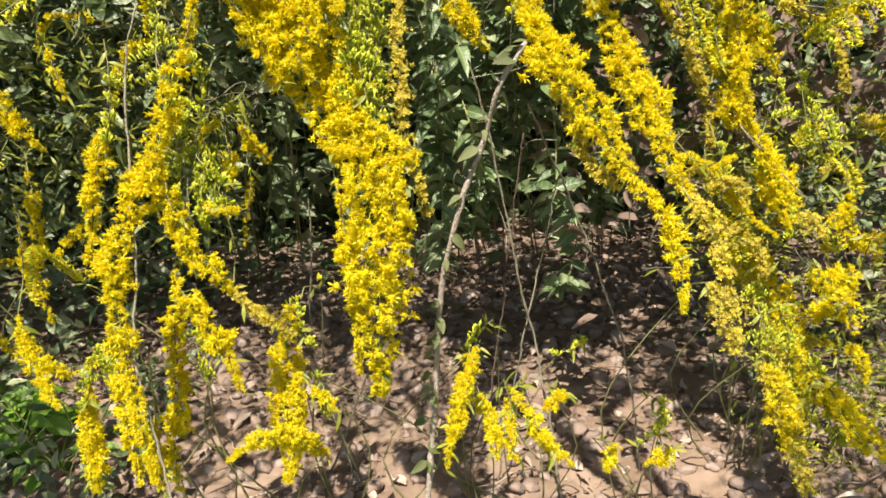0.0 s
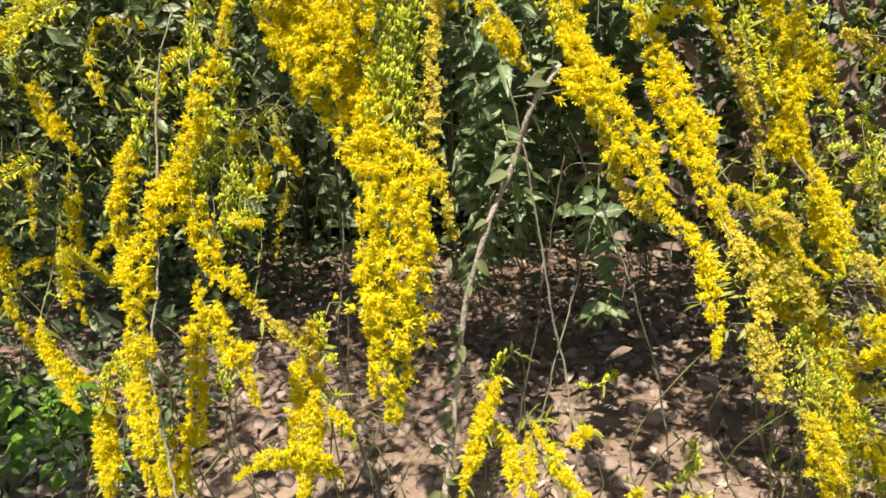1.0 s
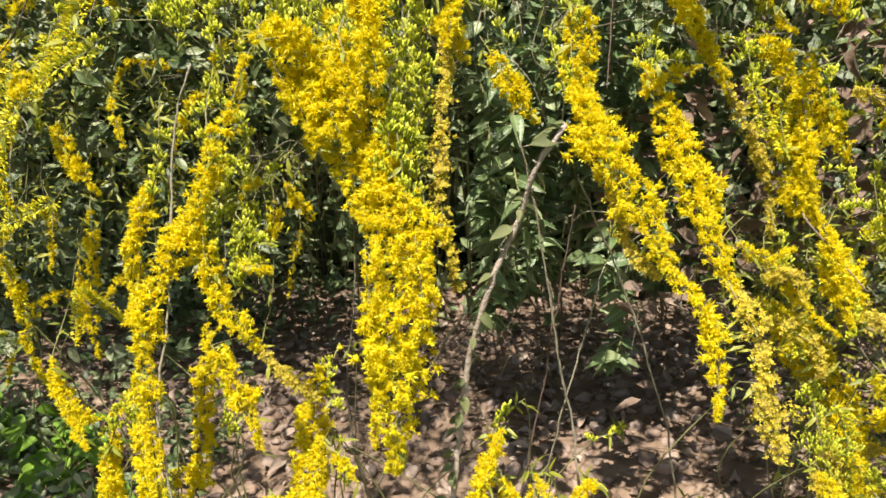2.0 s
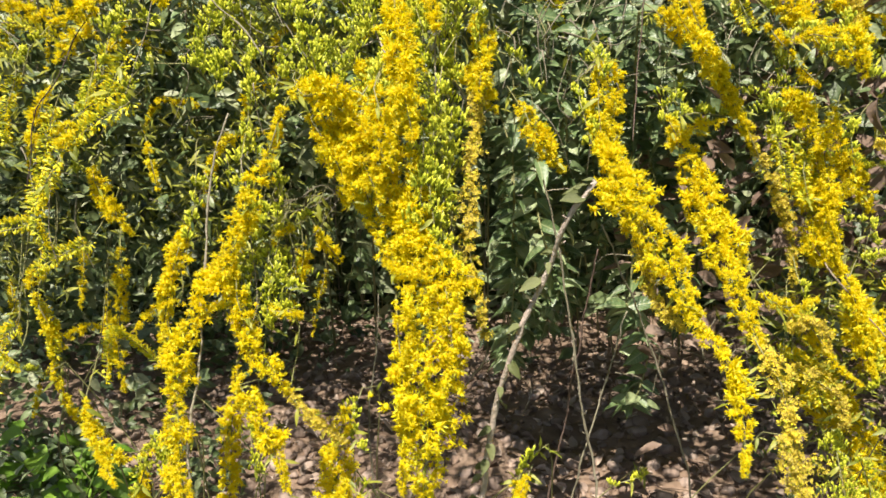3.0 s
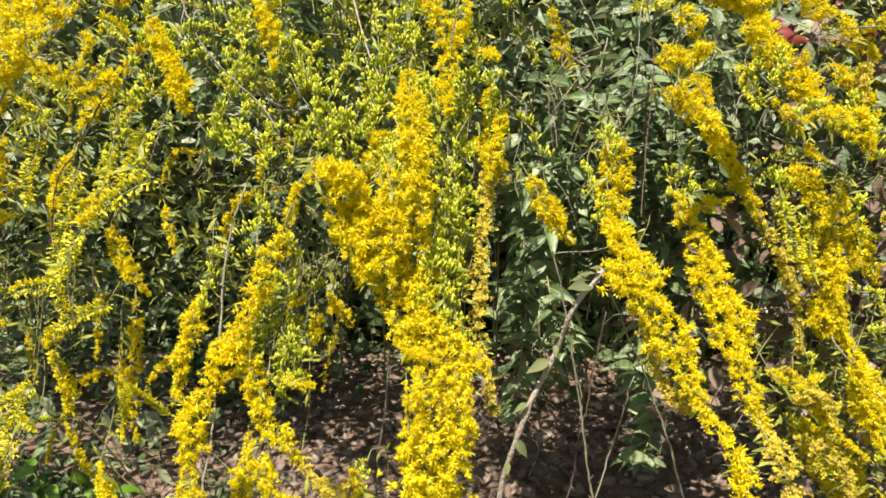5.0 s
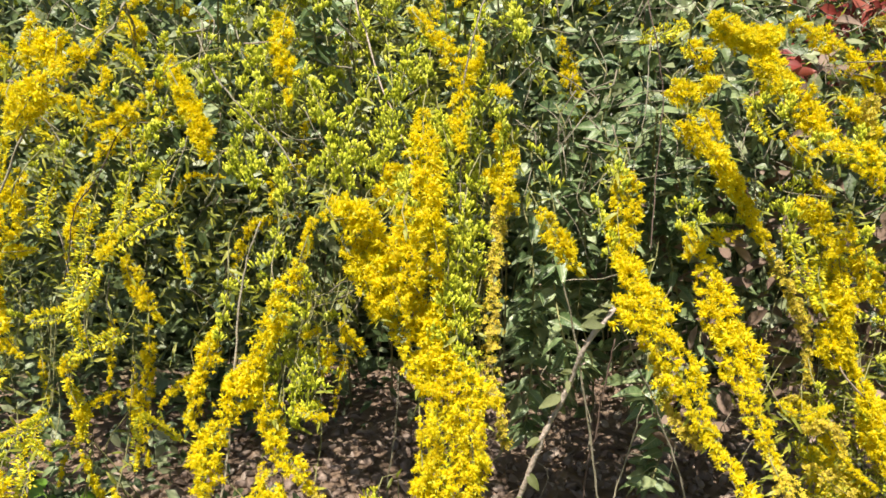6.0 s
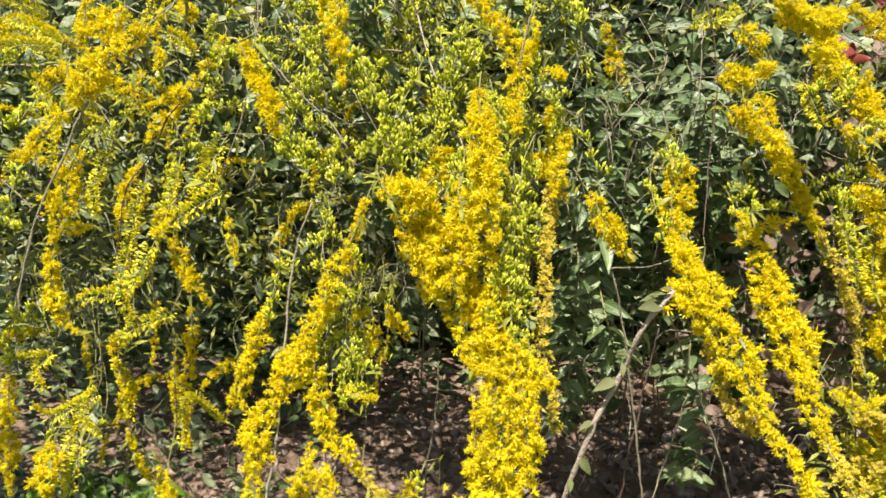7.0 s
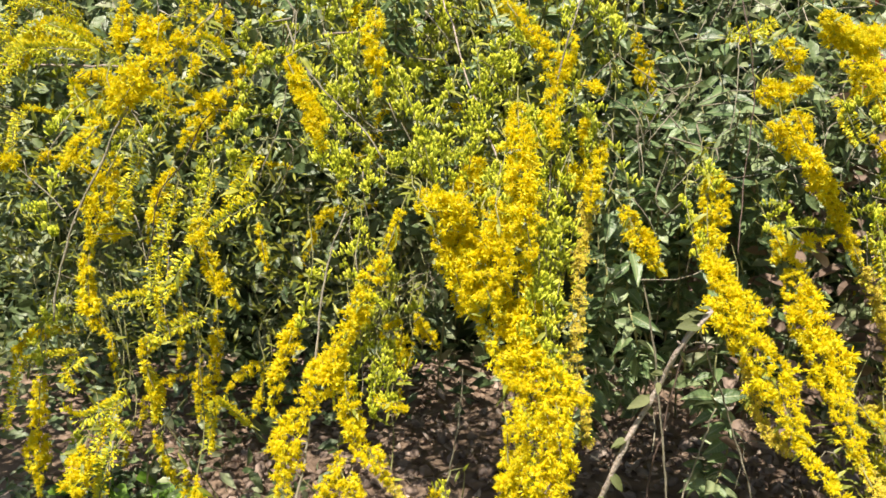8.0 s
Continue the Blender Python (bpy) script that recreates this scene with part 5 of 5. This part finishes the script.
FAR_LEAF = leaf_template(1, 0.5, 0.14, 0.2, n=3)
SMALL_LEAF = leaf_template(1, 0.24, 0.1, 0.25, n=3)
foliage("goldenrod_foliage", SMALL_LEAF, LEAF_SMALL, 1800, (0.012, 0.028), (-1.4, 1.05, 0.65), (-0.3, 1.8, 1.35), "small narrow green leaves of the goldenrod", "foliage", 130, 0.06)
# leaves left of the view, added as a sun block for the ground
foliage("goldenrod_foliage", SMALL_LEAF, LEAF_SMALL, 4500, (0.014, 0.034), (-2.0, 0.75, 0.55), (-1.2, 1.4, 1.2), "small narrow green leaves of the goldenrod", "foliage", 60, 0.07)
foliage("goldenrod_foliage", SMALL_LEAF, LEAF_SMALL, 4200, (0.012, 0.028), (-0.45, 1.1, 0.82), (-0.02, 1.6, 1.35), "small narrow green leaves of the goldenrod", "foliage", 100, 0.06)
foliage("goldenrod_foliage", SMALL_LEAF, LEAF_SMALL, 4200, (0.010, 0.025), (0.45, 1.15, 0.4), (1.3, 1.9, 1.35), "small narrow green leaves of the goldenrod", "foliage", 110, 0.06)
foliage("shrub_foliage", BROAD, LEAF, 4200, (0.022, 0.05), (-0.1, 1.32, 0.66), (0.7, 1.8, 1.35), "dull green oval leaves of the shrub behind", "foliage", 70, 0.10)
foliage("shrub_foliage", BROAD, LEAF, 1800, (0.025, 0.055), (-2.0, 1.7, 0.02), (-0.5, 2.3, 0.6), "dull green oval leaves in the shade behind", "foliage", 80, 0.10)
foliage("shrub_foliage", BROAD, LEAF, 3600, (0.025, 0.055), (-1.9, 1.2, 0.62), (-0.1, 2.3, 1.3), "dull green oval leaves in the shade behind", "foliage", 70, 0.12)
foliage("shrub_foliage", BROAD, LEAF, 1800, (0.03, 0.065), (0.7, 1.4, 0.02), (1.7, 2.2, 0.7), "dull green oval leaves in the shade behind", "foliage", 60, 0.10)
foliage("hedge_foliage", FAR_LEAF, LEAF, 11000, (0.06, 0.11), (-2.6, 2.3, 0.0), (2.6, 3.0, 2.4), "dense dark green shrub growth behind", "foliage", 800, 0.13)
foliage("hedge_foliage", FAR_LEAF, LEAF, 11000, (0.22, 0.38), (-4.0, 3.2, 0.0), (4.0, 3.9, 3.2), "dense dark green shrub growth behind", "foliage", 4000, 0.3)
foliage("goldenrod_foliage", SMALL_LEAF, LEAF_SMALL, 700, (0.012, 0.03), (-1.15, 1.0, 0.66), (-0.36, 1.25, 1.0), "small narrow green leaves of the goldenrod", "foliage", 55, 0.035)
# unseen near-left leaves, added so that the lower left soil is shaded
foliage("goldenrod_foliage", SMALL_LEAF, LEAF_SMALL, 2000, (0.014, 0.034), (-1.3, 0.6, 0.5), (-0.78, 0.74, 0.95), "small narrow green leaves of the goldenrod", "foliage", 45, 0.035)
foliage("goldenrod_foliage", SMALL_LEAF, LEAF_SMALL, 1200, (0.014, 0.034), (-1.35, 1.2, 0.42), (-0.45, 1.55, 0.72), "small narrow green leaves of the goldenrod", "foliage", 70, 0.04)
# leaves right of the view, added to keep sun off the right-hand soil
foliage("goldenrod_foliage", SMALL_LEAF, LEAF_SMALL, 1800, (0.014, 0.034), (0.47, 0.52, 0.4), (0.8, 0.72, 0.85), "small narrow green leaves of the goldenrod", "foliage", 35, 0.03)
foliage("goldenrod_foliage", SMALL_LEAF, LEAF_SMALL, 900, (0.012, 0.028), (0.34, 1.02, 0.32), (0.52, 1.16, 0.54), "small narrow green leaves of the goldenrod", "foliage", 30, 0.03)
foliage("goldenrod_foliage", SMALL_LEAF, LEAF_SMALL, 1400, (0.012, 0.03), (0.45, 0.85, 0.72), (0.8, 1.1, 1.05), "small narrow green leaves of the goldenrod", "foliage", 40, 0.04)
# unseen leaves beside the camera, added to throw shade to the lower right
foliage("goldenrod_foliage", SMALL_LEAF, LEAF_SMALL, 1500, (0.014, 0.034), (0.34, 0.30, 0.72), (0.62, 0.5, 1.05), "small narrow green leaves of the goldenrod", "foliage", 30, 0.03)
foliage("shrub_foliage", BROAD, LEAF, 2600, (0.03, 0.055), (-1.75, 1.35, 0.78), (-0.45, 1.75, 1.25), "dull green oval leaves deep in the bush", "foliage", 160, 0.07)
# two unseen leaf masses at the left, added to cast shade on the soil
foliage("shrub_foliage", BROAD, LEAF, 600, (0.03, 0.055), (-1.12, 0.42, 0.8), (-0.76, 0.7, 1.15), "unseen green oval leaves added at the left to cast shade", "foliage", 40, 0.04)
foliage("shrub_foliage", BROAD, LEAF, 1800, (0.03, 0.055), (-2.0, 0.66, 0.75), (-1.04, 1.02, 1.2), "unseen green oval leaves added at the left to cast shade", "foliage", 70, 0.05)
# leaf roof above the view, added to shade the hollow and hold off skylight
foliage("shrub_foliage", FAR_LEAF, LEAF, 6000, (0.04, 0.08), (-2.2, 1.85, 1.32), (1.8, 2.5, 1.75), "unseen roof of green oval leaves added to shade the hollow", "foliage", 170, 0.10)
foliage("caught_dead_leaves", DEAD[1], LEAF_BROWN, 500, (0.03, 0.06), (0.5, 1.4, 0.1), (1.3, 2.2, 0.9), "dry brown leaves caught in the growth", "dead leaves", 60, 0.10)
foliage("caught_dead_leaves", DEAD[0], LEAF_BROWN, 320, (0.03, 0.06), (0.18, 1.12, 0.34), (0.85, 1.5, 0.78), "dry brown leaves caught among the stems", "dead leaves", 70, 0.05)
foliage("caught_dead_leaves", DEAD[1], LEAF_BROWN, 90, (0.03, 0.055), (0.42, 1.1, 0.78), (0.9, 1.5, 1.05), "dry brown leaves caught among the stems", "dead leaves", 30, 0.05)


def dry_twigs(count, lo, hi):
    """Thin pale dead twigs, bent and crossing, all through the bush."""
    vs, ts, b = [], [], 0
    for _ in range(count):
        p = rng.uniform(lo, hi)
        w = unit(rng.normal(size=3) * np.array([0.7, 0.4, 0.9]))
        n = rng.uniform(0.03, 0.10)
        q = [p, p + w * n * 0.5 + rng.normal(0, 0.010, 3), p + w * n + rng.normal(0, 0.02, 3)]
        v, t = tube(spline(q, 0.012), rng.uniform(0.0005, 0.0014), 0.0004, 4, 0.2)
        vs.append(v), ts.append(t + b)
        b += len(v)
    tagged(new("dry_twigs", mesh_of("dry_twigs", np.vstack(vs), np.vstack(ts), [STEM_GREY])), "thin pale dead twigs caught in the bush", "twigs", kind="stuff")


dry_twigs(110, (-1.1, 0.9, 0.6), (-0.4, 1.3, 1.15))
dry_twigs(100, (-0.4, 0.88, 0.72), (0.1, 1.25, 1.15))
dry_twigs(110, (0.0, 1.05, 0.3), (0.35, 1.5, 1.1))
dry_twigs(110, (-0.02, 1.0, 0.74), (0.42, 1.3, 1.15))
dry_twigs(120, (0.35, 0.95, 0.25), (1.0, 1.4, 1.1))


# ---- loose dead leaves and the low green plants ----
DEAD_MESHES = [mesh_of("dead_leaf", *leaf_template(1, w, f, d)[:2], [LEAF_DEAD]) for w, f, d in ((0.55, 0.3, -0.3), (0.45, 0.5, 0.4), (0.65, -0.25, 0.3), (0.5, 0.6, -0.5))]
for _ in range(150):
    x, y = rng.uniform(-0.6, 0.9), rng.uniform(1.15, 2.2)
    a = rng.uniform(0, 6.28)
    dead = tagged(new("dead_leaf", DEAD_MESHES[rng.integers(0, 4)]), "curled pale brown dead leaf lying on the soil", "dead leaf", "dead leaves on the soil")
    turn = facing(Vector((math.cos(a), math.sin(a), rng.normal(0, 0.25))), Vector((rng.normal(0, 0.5), -0.4 + rng.normal(0, 0.4), 0.8)))
    dead.matrix_basis = Matrix.Translation((x, y, ground_z(x, y) + 0.008)) @ turn @ Matrix.Scale(rng.uniform(0.022, 0.052), 4)


FRESH_MESHES = [mesh_of("leaf", *leaf_template(1, w, 0.15, d)[:2], [LEAF_FRESH]) for w, d in ((0.6, 0.25), (0.5, 0.4), (0.7, 0.1))]


def low_plant(x, y, count, size, height):
    """A low rosette of broad fresh leaves on short stalks."""
    foot = Vector((x, y, ground_z(x, y)))
    ob = thing("low_plant", foot, "low plant with broad bright green leaves on the soil", "plant", "low plants")
    for i in range(count):
        a, r = rng.uniform(0, 6.28), rng.uniform(0.02, 0.09)
        tip = np.array([r * math.cos(a), r * math.sin(a), height * rng.uniform(0.3, 1.0)])
        v, t = tube(spline([(0, 0, -0.01), tip * np.array([0.3, 0.3, 0.6]), tip], 0.02), 0.0016, 0.001, 4)
        stalk = part("stalk", mesh_of("stalk", v, t, [LEAF_FRESH]), ob)
        leaf = part("leaf", FRESH_MESHES[rng.integers(0, 3)], stalk)
        leaf.matrix_basis = Matrix.Translation(tip) @ facing(Vector((math.cos(a), math.sin(a) - 0.3, rng.uniform(-0.4, 0.3))), Vector((rng.normal(0, 0.3), -0.5, 0.8))) @ Matrix.Scale(size * rng.uniform(0.6, 1.2), 4)


foliage("ground_cover", BROAD, LEAF, 900, (0.018, 0.04), (-1.25, 1.05, 0.01), (-0.5, 1.5, 0.07), "low dull green weeds over the soil", "weeds", 45, 0.04)
foliage("goldenrod_foliage", SMALL_LEAF, LEAF_SMALL, 1500, (0.012, 0.026), (0.47, 1.02, 0.03), (0.75, 1.22, 0.3), "small narrow green leaves low on the goldenrod", "foliage", 40, 0.035)
foliage("red_foliage", BROAD, LEAF_RED, 170, (0.02, 0.045), (0.48, 1.40, 0.97), (0.62, 1.56, 1.10), "dark red leaves at the back of the bush", "foliage", 8, 0.04)
foliage("red_foliage", BROAD, LEAF_RED, 16, (0.02, 0.035), (0.302, 1.100, 0.924), (0.342, 1.140, 0.964), "a few dark red leaves among the goldenrod", "foliage", 3, 0.015)
foliage("ground_cover", BROAD, LEAF, 350, (0.012, 0.026), (0.5, 1.15, 0.01), (0.95, 1.6, 0.05), "low dull green weeds over the soil", "weeds", 25, 0.04)
foliage("ground_cover", BROAD, LEAF, 700, (0.03, 0.06), (-1.8, 1.45, 0.01), (-0.75, 2.4, 0.16), "dull green weeds in the shade under the bush", "weeds", 70, 0.06)
low_plant(-0.80, 1.22, 24, 0.055, 0.09)
low_plant(-0.88, 1.30, 22, 0.06, 0.10)
low_plant(-0.71, 1.17, 12, 0.045, 0.06)
low_plant(-0.97, 1.34, 20, 0.06, 0.11)
